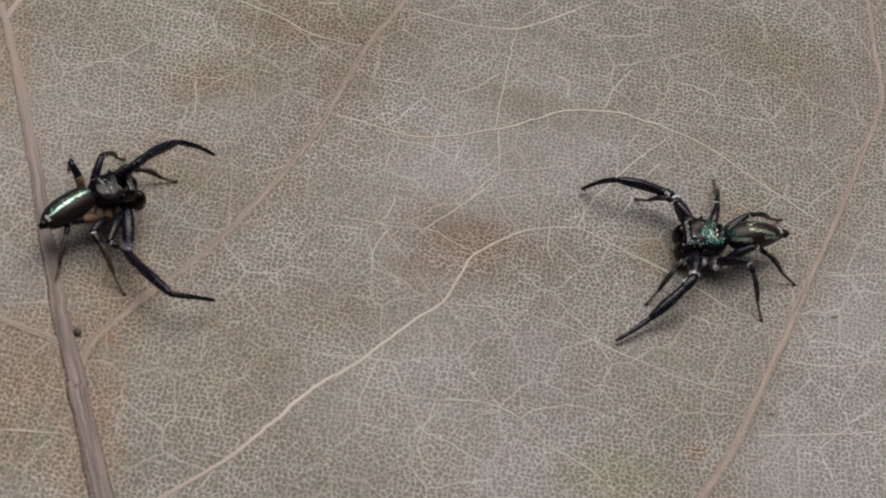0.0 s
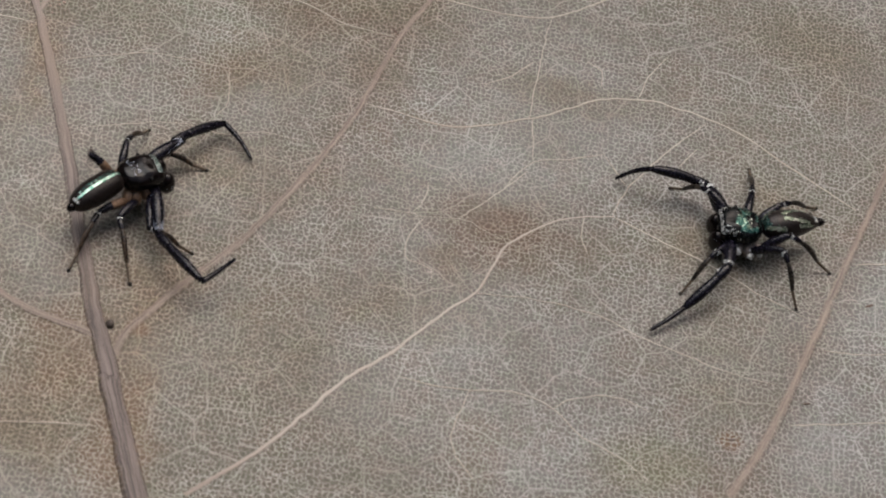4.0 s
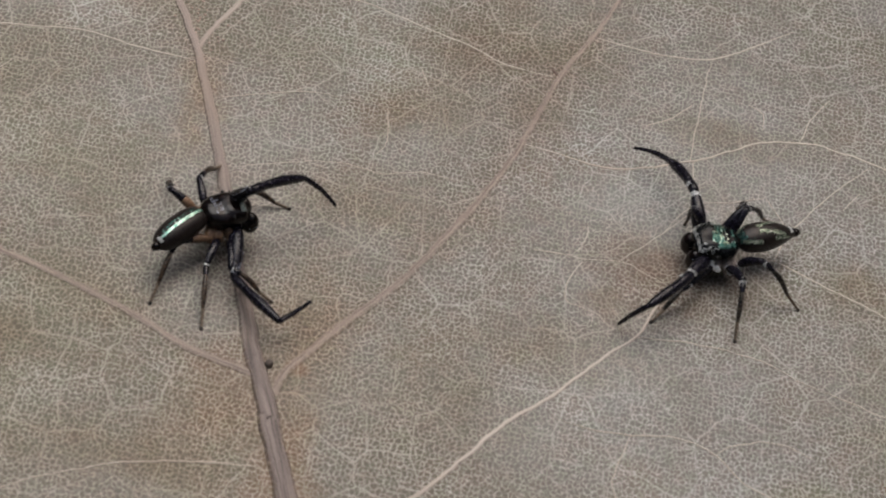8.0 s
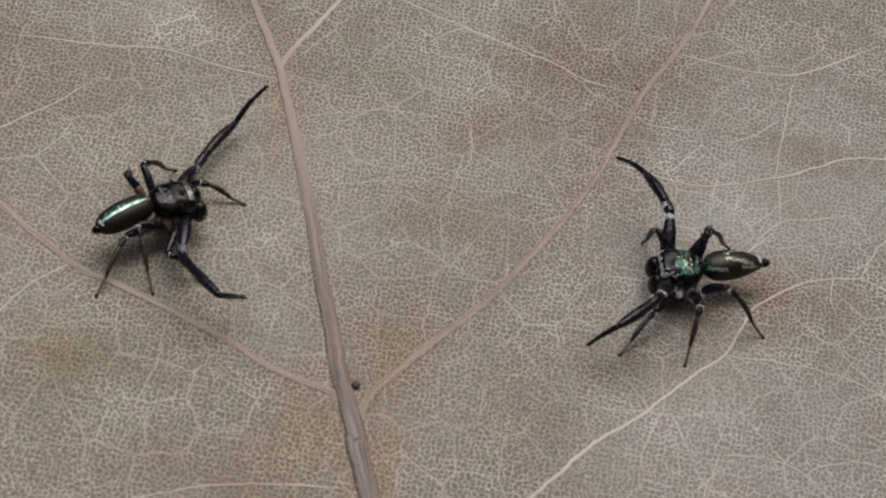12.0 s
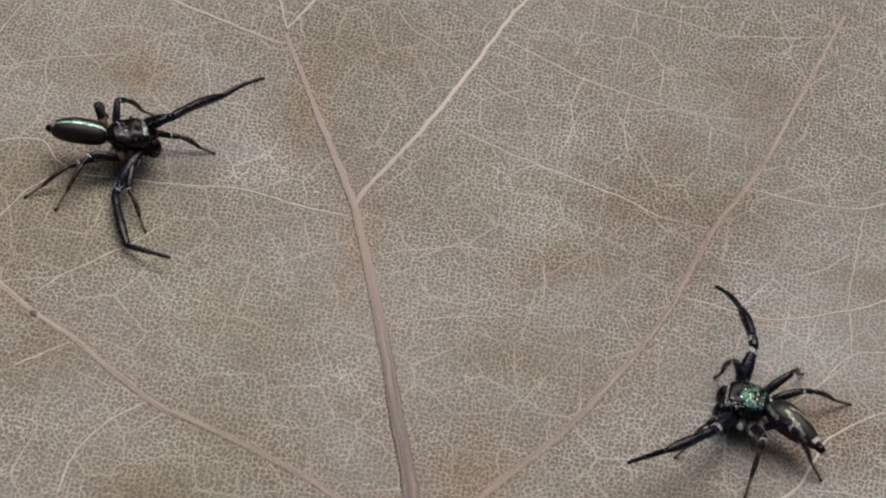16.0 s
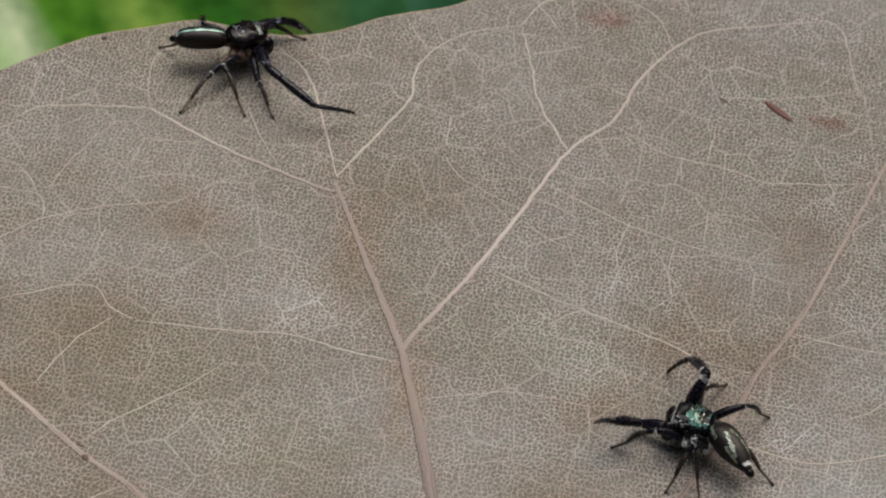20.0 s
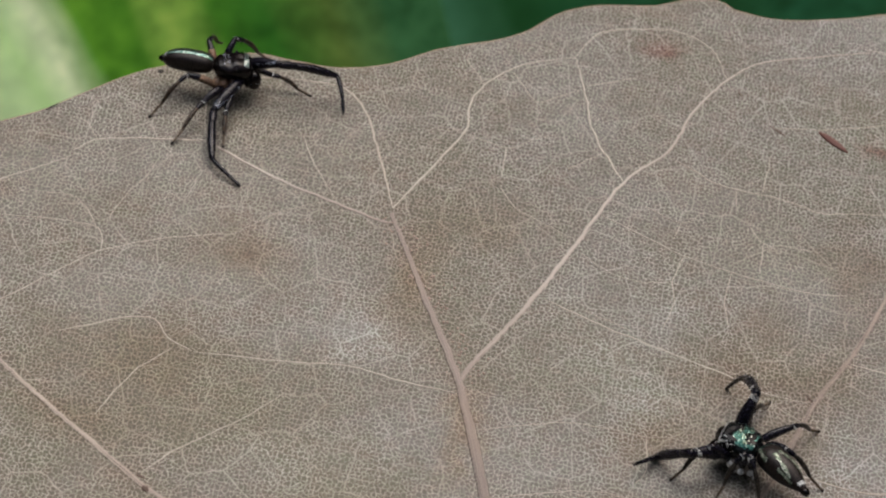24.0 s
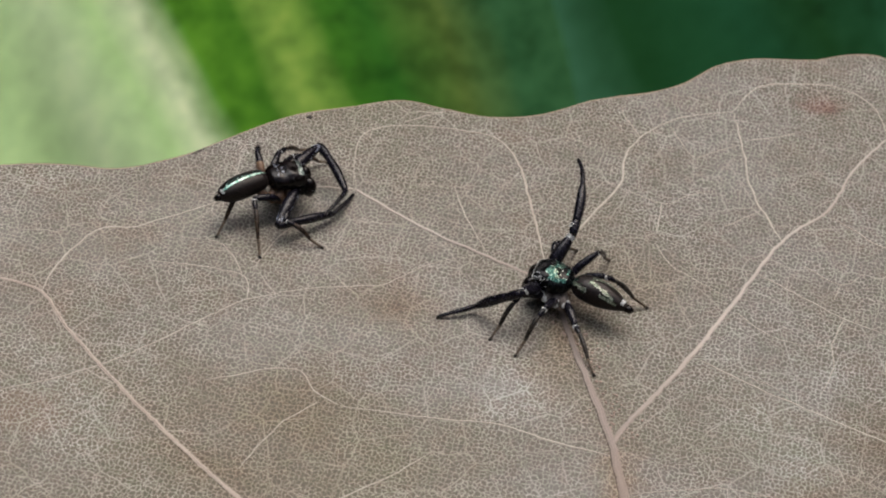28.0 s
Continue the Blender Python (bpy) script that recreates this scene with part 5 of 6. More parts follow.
    step(slim, 8.5, (2.47, -15.88, 28.7), 23.8,
         ((5.05, -15.17, 4.64), (7.88, -11.97, 3.19), (9.94, -11.80, 1.02)),
         ((5.08, -18.90, 1.04), (8.01, -21.98, 1.61), (9.60, -19.49, 1.14)),
         ((7.20, -11.63), (2.72, -9.02), (-0.18, -11.42), (7.41, -19.53), (3.83, -22.24), (0.66, -21.10)))
    step(slim, 8.7, (2.47, -15.88, 28.7), 23.8,
         ((5.05, -15.17, 4.64), (7.88, -11.97, 3.19), (9.94, -11.80, 1.02)),
         ((5.08, -18.90, 1.04), (8.01, -21.98, 1.61), (9.60, -19.49, 1.14)),
         ((7.20, -11.63), (2.72, -9.02), (-0.18, -11.42), (7.41, -19.53), (3.83, -22.24), (0.66, -21.10)))
    step(slim, 9, (0.95, -15.09, 35.4), 24.5,
         ((2.78, -9.97, 1.46), (3.96, -5.75, 1.27), (5.69, -4.03, 3.06)),
         ((3.95, -17.92, 1.07), (6.15, -21.60, 2.04), (8.12, -20.58, 0.19)),
         ((5.00, -8.17), (1.91, -8.94), (-1.66, -10.29), (6.34, -18.06), (1.87, -20.25), (-0.62, -20.91)))
    step(slim, 9.1, (0.95, -15.09, 35.4), 24.5,
         ((2.78, -9.97, 1.46), (3.96, -5.75, 1.27), (5.69, -4.03, 3.06)),
         ((3.95, -17.92, 1.07), (6.15, -21.60, 2.04), (8.12, -20.58, 0.19)),
         ((5.00, -8.17), (1.91, -8.94), (-1.66, -10.29), (6.34, -18.06), (1.87, -20.25), (-0.62, -20.91)))
    step(slim, 9.4, (-2.44, -11.91, 29.4), 17.3,
         ((0.58, -11.11, 4.45), (3.81, -8.27, 3.19), (5.17, -8.60, 0.60)),
         ((-0.04, -14.98, 0.95), (2.57, -18.45, 1.27), (4.15, -16.02, 0.72)),
         ((3.15, -7.97), (-0.60, -5.47), (-3.98, -7.50), (2.22, -15.15), (-1.95, -17.54), (-4.51, -16.95)))
    step(slim, 10, (-2.44, -11.91, 29.4), 17.3,
         ((0.58, -11.11, 4.45), (3.81, -8.27, 3.19), (5.17, -8.60, 0.60)),
         ((-0.04, -14.98, 0.95), (2.57, -18.45, 1.27), (4.15, -16.02, 0.72)),
         ((3.15, -7.97), (-0.60, -5.47), (-3.98, -7.50), (2.22, -15.15), (-1.95, -17.54), (-4.51, -16.95)))
    step(slim, 10.2, (-2.44, -11.91, 29.4), 17.3,
         ((0.58, -11.11, 4.45), (3.81, -8.27, 3.19), (5.17, -8.60, 0.60)),
         ((-0.04, -14.98, 0.95), (2.57, -18.45, 1.27), (4.15, -16.02, 0.72)),
         ((3.15, -7.97), (-0.60, -5.47), (-3.98, -7.50), (2.22, -15.15), (-1.95, -17.54), (-4.51, -16.95)))
    step(slim, 10.5, (-2.81, -12.22, 29.3), 14.0,
         ((0.13, -11.38, 4.59), (2.42, -7.73, 3.69), (4.64, -6.23, 5.10)),
         ((-0.87, -15.35, 0.88), (1.24, -19.10, 1.82), (2.98, -17.43, 0.22)),
         ((2.99, -8.14), (-1.05, -6.90), (-4.12, -7.74), (2.09, -16.46), (-1.90, -17.50), (-5.31, -17.58)))
    step(slim, 10.7, (-2.81, -12.22, 29.3), 14.0,
         ((0.13, -11.38, 4.59), (2.42, -7.73, 3.69), (4.64, -6.23, 5.10)),
         ((-0.87, -15.35, 0.88), (1.24, -19.10, 1.82), (2.98, -17.43, 0.22)),
         ((2.99, -8.14), (-1.05, -6.90), (-4.12, -7.74), (2.09, -16.46), (-1.90, -17.50), (-5.31, -17.58)))
    step(slim, 11, (-4.90, -16.15, 32.9), 12.3,
         ((-2.15, -15.36, 4.49), (0.66, -12.14, 3.10), (2.55, -11.81, 0.83)),
         ((-2.38, -19.12, 1.44), (0.71, -22.09, 1.70), (2.22, -19.61, 1.03)),
         ((0.21, -11.32), (-3.19, -10.48), (-6.57, -11.98), (-1.33, -19.47), (-3.21, -21.43), (-6.10, -21.39)))
    step(slim, 11.6, (-4.90, -16.15, 32.9), 12.3,
         ((-2.15, -15.36, 4.49), (0.66, -12.14, 3.10), (2.55, -11.81, 0.83)),
         ((-2.38, -19.12, 1.44), (0.71, -22.09, 1.70), (2.22, -19.61, 1.03)),
         ((0.21, -11.32), (-3.19, -10.48), (-6.57, -11.98), (-1.33, -19.47), (-3.21, -21.43), (-6.10, -21.39)))
    step(slim, 12, (-5.50, -15.30, 28.9), 16.6,
         ((-3.62, -10.35, 1.01), (-2.12, -6.24, 0.97), (-0.65, -4.45, 2.80)),
         ((-3.01, -18.41, 1.94), (-0.46, -21.70, 2.95), (1.04, -19.91, 1.10)),
         ((-0.46, -11.64), (-4.88, -10.00), (-7.12, -11.38), (-1.33, -18.25), (-4.24, -19.92), (-7.25, -20.94)))
    step(slim, 12.1, (-5.50, -15.30, 28.9), 16.6,
         ((-3.62, -10.35, 1.01), (-2.12, -6.24, 0.97), (-0.65, -4.45, 2.80)),
         ((-3.01, -18.41, 1.94), (-0.46, -21.70, 2.95), (1.04, -19.91, 1.10)),
         ((-0.46, -11.64), (-4.88, -10.00), (-7.12, -11.38), (-1.33, -18.25), (-4.24, -19.92), (-7.25, -20.94)))
    step(slim, 12.5, (-7.86, -12.05, 31.2), -6.3,
         ((-5.15, -7.77, 0.81), (-2.19, -5.24, 0.45), (0.30, -3.95, 0.12)),
         ((-5.92, -15.18, 1.43), (-3.40, -18.75, 1.11), (-1.20, -16.91, 0.51)),
         ((-1.98, -9.03), (-6.30, -7.15), (-9.24, -8.21), (-3.52, -15.99), (-7.60, -18.44), (-10.97, -16.74)))
    step(slim, 14.5, (-11.54, -5.30, 22.3), -11.8,
         ((-7.89, -4.94, 3.92), (-5.10, -1.86, 2.15), (-2.39, -0.59, 1.38)),
         ((-9.77, -8.72, 0.74), (-7.57, -12.57, 1.07), (-5.28, -11.16, 0.12)),
         ((-5.84, -3.02), (-9.93, -0.40), (-12.72, -1.77), (-7.36, -10.24), (-11.60, -11.71), (-15.23, -9.41)))
    step(slim, 15, (-11.49, -5.38, 26.1), -16.8,
         ((-7.89, -4.73, 3.98), (-4.87, -1.92, 2.19), (-2.42, -0.53, 1.11)),
         ((-9.86, -8.67, 0.80), (-7.59, -12.51, 0.96), (-5.26, -11.13, 0.11)),
         ((-5.83, -2.82), (-9.96, -0.20), (-12.71, -1.63), (-7.39, -10.22), (-11.54, -11.85), (-15.29, -9.38)))
    step(slim, 15.5, (-12.96, -5.79, 23.0), -13.8,
         ((-9.33, -4.82, 4.30), (-7.34, -0.92, 3.85), (-5.64, 1.43, 4.01)),
         ((-11.66, -9.09, 1.19), (-10.02, -12.99, 2.33), (-9.33, -11.05, 0.29)),
         ((-7.01, -3.04), (-9.28, -0.44), (-13.99, -2.25), (-9.67, -11.47), (-11.54, -11.72), (-15.19, -9.38)))
    step(slim, 16, (-15.94, 0.02, 21.1), -21.1,
         ((-12.15, 0.76, 4.15), (-9.67, 4.33, 3.42), (-7.50, 6.22, 3.79)),
         ((-14.69, -3.17, 0.58), (-13.01, -7.21, 0.49), (-10.39, -8.01, 0.97)),
         ((-9.73, 2.72), (-14.13, 5.15), (-16.83, 4.28), (-12.32, -5.23), (-17.94, -4.86), (-19.95, -4.23)))
    step(slim, 16.1, (-15.94, 0.02, 21.1), -21.1,
         ((-12.15, 0.76, 4.15), (-9.67, 4.33, 3.42), (-7.50, 6.22, 3.79)),
         ((-14.69, -3.17, 0.58), (-13.01, -7.21, 0.49), (-10.39, -8.01, 0.97)),
         ((-9.73, 2.72), (-14.13, 5.15), (-16.83, 4.28), (-12.32, -5.23), (-17.94, -4.86), (-19.95, -4.23)))
    step(slim, 16.4, (-17.21, 3.91, 21.9), -30.2,
         ((-13.17, 4.97, 3.72), (-9.99, 7.75, 2.10), (-8.49, 5.60, 1.33)),
         ((-15.99, 0.50, 0.68), (-14.19, -3.63, 0.72), (-11.76, -2.67, 0.11)),
         ((-10.96, 7.89), (-14.58, 10.76), (-18.12, 9.01), (-13.78, -1.29), (-18.54, -2.02), (-20.90, 0.94)))
    step(slim, 17, (-17.21, 3.91, 21.9), -30.2,
         ((-13.17, 4.97, 3.72), (-9.99, 7.75, 2.10), (-8.49, 5.60, 1.33)),
         ((-15.99, 0.50, 0.68), (-14.19, -3.63, 0.72), (-11.76, -2.67, 0.11)),
         ((-10.96, 7.89), (-14.58, 10.76), (-18.12, 9.01), (-13.78, -1.29), (-18.54, -2.02), (-20.90, 0.94)))
    step(slim, 17.5, (-17.76, 4.50, 24.3), -31.1,
         ((-13.72, 5.47, 3.69), (-10.87, 8.68, 2.42), (-8.85, 10.15, 0.84)),
         ((-16.69, 1.04, 0.49), (-15.22, -3.15, 1.26), (-13.00, -2.12, 0.10)),
         ((-11.43, 7.72), (-14.73, 10.77), (-18.80, 9.40), (-14.34, -0.85), (-18.62, -2.01), (-21.33, 0.70)))
    step(slim, 17.6, (-17.76, 4.50, 24.3), -31.1,
         ((-13.72, 5.47, 3.69), (-10.87, 8.68, 2.42), (-8.85, 10.15, 0.84)),
         ((-16.69, 1.04, 0.49), (-15.22, -3.15, 1.26), (-13.00, -2.12, 0.10)),
         ((-11.43, 7.72), (-14.73, 10.77), (-18.80, 9.40), (-14.34, -0.85), (-18.62, -2.01), (-21.33, 0.70)))
    step(slim, 18, (-18.67, 14.16, 14.0), -42.1,
         ((-14.43, 15.46, 4.02), (-12.48, 19.22, 2.84), (-9.77, 20.50, 4.01)),
         ((-18.10, 10.10, 0.41), (-17.40, 5.87, 0.99), (-16.31, 3.30, 1.30)),
         ((-13.22, 17.22), (-14.92, 21.68), (-19.59, 20.35), (-15.96, 7.63), (-19.34, 8.32), (-22.39, 11.23)))
    step(slim, 18.1, (-18.67, 14.16, 14.0), -42.1,
         ((-14.43, 15.46, 4.02), (-12.48, 19.22, 2.84), (-9.77, 20.50, 4.01)),
         ((-18.10, 10.10, 0.41), (-17.40, 5.87, 0.99), (-16.31, 3.30, 1.30)),
         ((-13.22, 17.22), (-14.92, 21.68), (-19.59, 20.35), (-15.96, 7.63), (-19.34, 8.32), (-22.39, 11.23)))
    step(slim, 18.4, (-18.66, 18.13, 14.2), -40.6,
         ((-14.82, 21.87, 0.61), (-10.67, 21.57, 1.60), (-9.44, 19.15, 0.81)),
         ((-17.82, 13.73, 0.38), (-16.57, 9.51, 0.75), (-13.97, 8.33, 0.29)),
         ((-11.94, 21.36), (-14.75, 24.15), (-19.53, 23.86), (-16.10, 11.26), (-19.06, 11.04), (-22.09, 14.15)))
    step(slim, 19, (-18.66, 18.13, 14.2), -40.6,
         ((-14.82, 21.87, 0.61), (-10.67, 21.57, 1.60), (-9.44, 19.15, 0.81)),
         ((-17.82, 13.73, 0.38), (-16.57, 9.51, 0.75), (-13.97, 8.33, 0.29)),
         ((-11.94, 21.36), (-14.75, 24.15), (-19.53, 23.86), (-16.10, 11.26), (-19.06, 11.04), (-22.09, 14.15)))
    step(slim, 19.2, (-18.66, 18.13, 14.2), -40.6,
         ((-14.82, 21.87, 0.61), (-10.67, 21.57, 1.60), (-9.44, 19.15, 0.81)),
         ((-17.82, 13.73, 0.38), (-16.57, 9.51, 0.75), (-13.97, 8.33, 0.29)),
         ((-11.94, 21.36), (-14.75, 24.15), (-19.53, 23.86), (-16.10, 11.26), (-19.06, 11.04), (-22.09, 14.15)))
    step(slim, 19.5, (-19.20, 18.63, 14.1), -30.6,
         ((-16.04, 23.01, 1.43), (-13.41, 21.51, 4.61), (-10.94, 23.29, 6.46)),
         ((-18.86, 14.92, 1.23), (-18.43, 10.45, 2.28), (-18.39, 11.99, 0.07)),
         ((-12.67, 22.68), (-15.02, 24.74), (-20.33, 24.37), (-16.21, 12.24), (-18.84, 11.35), (-22.88, 15.89)))
    step(slim, 19.6, (-19.20, 18.63, 14.1), -30.6,
         ((-16.04, 23.01, 1.43), (-13.41, 21.51, 4.61), (-10.94, 23.29, 6.46)),
         ((-18.86, 14.92, 1.23), (-18.43, 10.45, 2.28), (-18.39, 11.99, 0.07)),
         ((-12.67, 22.68), (-15.02, 24.74), (-20.33, 24.37), (-16.21, 12.24), (-18.84, 11.35), (-22.88, 15.89)))
    step(slim, 20, (-17.19, 25.37, 32.0), -20.1,
         ((-14.11, 30.04, 1.11), (-12.42, 26.77, 3.34), (-11.81, 28.88, 1.34)),
         ((-13.70, 22.71, 2.60), (-10.11, 20.49, 1.95), (-7.44, 21.55, 1.00)),
         ((-12.39, 29.84), (-19.87, 30.50), (-21.86, 26.02), (-12.64, 20.25), (-14.67, 20.28), (-19.08, 18.93)))
    step(slim, 20.5, (-18.26, 23.28, 16.0), -26.3,
         ((-13.90, 24.53, 3.82), (-11.47, 27.82, 2.23), (-8.56, 28.46, 2.67)),
         ((-17.97, 20.32, 1.51), (-17.15, 16.13, 1.82), (-15.78, 13.73, 1.62)),
         ((-13.78, 27.21), (-15.64, 29.46), (-18.99, 28.16), (-14.35, 18.27), (-20.03, 17.17), (-22.73, 20.59)))
    step(slim, 21, (-20.66, 21.58, 22.1), -11.4,
         ((-16.24, 22.05, 3.20), (-12.79, 24.57, 2.54), (-11.44, 25.04, 0.11)),
         ((-20.11, 18.36, 1.04), (-19.36, 13.93, 0.81), (-16.93, 14.89, 0.11)),
         ((-13.93, 24.21), (-17.26, 26.85), (-21.90, 27.84), (-18.38, 15.71), (-22.10, 16.75), (-23.57, 19.34)))
    step(slim, 21.5, (-21.35, 20.64, 16.5), -2.3,
         ((-16.87, 21.28, 3.36), (-13.63, 23.94, 1.94), (-11.18, 24.65, 0.48)),
         ((-20.42, 16.91, 1.06), (-18.75, 12.65, 0.46), (-15.99, 11.87, 0.38)),
         ((-15.06, 23.48), (-17.98, 26.74), (-21.94, 27.03), (-18.26, 15.61), (-21.41, 14.27), (-24.21, 16.72)))
    step(slim, 23.5, (-22.70, 16.78, 16.5), -7.3,
         ((-18.45, 17.53, 3.84), (-16.24, 21.07, 2.46), (-13.81, 22.62, 2.17)),
         ((-21.68, 13.41, 0.64), (-20.54, 9.16, 0.49), (-18.15, 7.68, 0.84)),
         ((-16.36, 19.92), (-19.50, 23.15), (-23.34, 22.98), (-19.52, 10.81), (-23.20, 9.75), (-26.10, 14.76)))
    step(slim, 24, (-21.84, 24.72, 12.7), -14.8,
         ((-17.30, 24.91, 3.20), (-13.49, 26.69, 1.72), (-12.57, 24.25, 0.56)),
         ((-21.17, 20.63, 1.19), (-19.88, 16.01, 0.43), (-17.26, 14.70, 0.12)),
         ((-15.26, 26.16), (-18.89, 29.44), (-22.48, 30.42), (-19.64, 17.24), (-23.37, 17.73), (-25.31, 20.85)))
    step(slim, 24.6, (-21.84, 24.72, 12.7), -14.8,
         ((-17.30, 24.91, 3.20), (-13.49, 26.69, 1.72), (-12.57, 24.25, 0.56)),
         ((-21.17, 20.63, 1.19), (-19.88, 16.01, 0.43), (-17.26, 14.70, 0.12)),
         ((-15.26, 26.16), (-18.89, 29.44), (-22.48, 30.42), (-19.64, 17.24), (-23.37, 17.73), (-25.31, 20.85)))
    step(slim, 25, (-21.81, 24.58, 6.9), -12.4,
         ((-17.84, 28.14, 0.79), (-13.62, 27.09, 1.36), (-12.67, 24.56, 0.35)),
         ((-21.21, 20.42, 1.21), (-19.86, 15.94, 0.44), (-17.26, 14.67, 0.22)),
         ((-15.34, 26.11), (-18.85, 29.48), (-22.41, 30.31), (-19.88, 17.30), (-23.41, 17.77), (-25.37, 20.85)))
    step(slim, 25.1, (-21.81, 24.58, 6.9), -12.4,
         ((-17.84, 28.14, 0.79), (-13.62, 27.09, 1.36), (-12.67, 24.56, 0.35)),
         ((-21.21, 20.42, 1.21), (-19.86, 15.94, 0.44), (-17.26, 14.67, 0.22)),
         ((-15.34, 26.11), (-18.85, 29.48), (-22.41, 30.31), (-19.88, 17.30), (-23.41, 17.77), (-25.37, 20.85)))
    step(slim, 25.4, (-23.59, 18.22, 12.1), -17.3,
         ((-18.94, 18.78, 3.16), (-15.46, 20.96, 1.37), (-13.18, 19.39, 0.94)),
         ((-22.83, 14.33, 1.22), (-21.57, 9.93, 0.48), (-18.70, 8.94, 0.11)),
         ((-16.87, 20.63), (-19.86, 23.95), (-23.75, 24.48), (-21.22, 10.90), (-23.93, 12.41), (-26.74, 15.10)))
    step(slim, 25.5, (-23.59, 18.22, 12.1), -17.3,
         ((-18.94, 18.78, 3.16), (-15.46, 20.96, 1.37), (-13.18, 19.39, 0.94)),
         ((-22.83, 14.33, 1.22), (-21.57, 9.93, 0.48), (-18.70, 8.94, 0.11)),
         ((-16.87, 20.63), (-19.86, 23.95), (-23.75, 24.48), (-21.22, 10.90), (-23.93, 12.41), (-26.74, 15.10)))
    step(slim, 26, (-23.59, 17.93, 16.8), -26.2,
         ((-19.51, 21.40, 0.79), (-15.46, 20.08, 1.96), (-13.30, 20.50, 0.12)),
         ((-22.90, 14.23, 0.87), (-21.55, 9.80, 0.47), (-18.66, 8.93, 0.11)),
         ((-16.77, 20.55), (-20.02, 23.88), (-23.88, 24.46), (-21.13, 10.78), (-23.94, 12.31), (-26.76, 15.09)))
    step(slim, 26.2, (-23.59, 17.93, 16.8), -26.2,
         ((-19.51, 21.40, 0.79), (-15.46, 20.08, 1.96), (-13.30, 20.50, 0.12)),
         ((-22.90, 14.23, 0.87), (-21.55, 9.80, 0.47), (-18.66, 8.93, 0.11)),
         ((-16.77, 20.55), (-20.02, 23.88), (-23.88, 24.46), (-21.13, 10.78), (-23.94, 12.31), (-26.76, 15.09)))
    step(slim, 26.5, (-25.86, 16.60, 22.7), 8.8,
         ((-22.30, 21.00, 1.39), (-18.63, 18.98, 2.13), (-18.83, 16.30, 1.50)),
         ((-24.54, 13.38, 0.92), (-21.09, 10.75, 0.65), (-19.62, 13.33, 0.87)),
         ((-20.36, 19.91), (-24.41, 22.83), (-27.41, 22.67), (-22.90, 12.65), (-25.21, 10.67), (-28.49, 11.74)))
    step(slim, 27, (-25.97, 16.61, 17.6), 16.6,
         ((-22.32, 20.90, 1.39), (-18.56, 19.04, 2.05), (-18.98, 16.36, 1.51)),
         ((-24.32, 13.06, 1.51), (-20.93, 10.49, 0.98), (-19.62, 13.18, 1.21)),
         ((-20.27, 19.92), (-24.39, 22.90), (-27.46, 22.69), (-22.74, 12.77), (-25.22, 10.70), (-28.60, 11.83)))
    step(slim, 27.5, (-26.33, 15.71, 33.8), 11.6,
         ((-23.52, 19.97, 2.73), (-21.08, 16.13, 2.62), (-22.07, 16.49, 0.09)),
         ((-24.61, 12.43, 1.33), (-21.64, 15.08, 0.45), (-20.88, 17.91, 0.67)),
         ((-22.94, 21.42), (-25.15, 22.49), (-28.25, 21.62), (-21.69, 12.76), (-25.32, 10.78), (-28.52, 11.78)))
    step(slim, 28, (-26.36, 15.87, 29.4), 17.1,
         ((-23.85, 20.91, 1.89), (-21.38, 17.46, 1.42), (-21.86, 14.72, 1.54)),
         ((-24.70, 12.61, 1.20), (-21.86, 15.75, 0.49), (-21.04, 18.49, 0.12)),
         ((-23.22, 21.50), (-25.03, 22.50), (-28.25, 21.64), (-21.68, 12.83), (-25.27, 10.68), (-28.47, 11.83)))
    step(stout, 0, (44.62, -8.59, -173.2), 18.2,
         ((41.39, -5.27, 1.40), (37.82, -5.49, 2.12), (35.93, -5.04, 0.37)),
         ((42.63, -12.53, 2.16), (40.36, -15.11, 0.72), (38.55, -16.92, 0.32)),
         ((39.32, -4.70), (44.21, -1.75), (48.44, -4.06), (40.26, -13.35), (47.27, -12.88), (49.28, -9.40)))
    step(stout, 5, (44.62, -8.59, -173.2), 18.2,
         ((41.39, -5.27, 1.40), (37.82, -5.49, 2.12), (35.93, -5.04, 0.37)),
         ((42.63, -12.53, 2.16), (40.36, -15.11, 0.72), (38.55, -16.92, 0.32)),
         ((39.32, -4.70), (44.21, -1.75), (48.44, -4.06), (40.26, -13.35), (47.27, -12.88), (49.28, -9.40)))
    step(stout, 5.2, (44.62, -8.59, -173.2), 18.2,
         ((41.39, -5.27, 1.40), (37.82, -5.49, 2.12), (35.93, -5.04, 0.37)),
         ((42.63, -12.53, 2.16), (40.36, -15.11, 0.72), (38.55, -16.92, 0.32)),
         ((39.32, -4.70), (44.21, -1.75), (48.44, -4.06), (40.26, -13.35), (47.27, -12.88), (49.28, -9.40)))
    step(stout, 5.4, (38.65, -5.79, -170.6), 6.9,
         ((35.34, -3.57, 3.48), (33.23, -0.62, 2.76), (31.50, 1.04, 1.78)),
         ((35.89, -9.60, 1.92), (33.89, -12.52, 1.40), (32.31, -14.41, 1.13)),
         ((33.94, -3.90), (38.79, -0.34), (42.34, -1.99), (34.65, -11.80), (38.61, -12.53), (42.34, -9.48)))
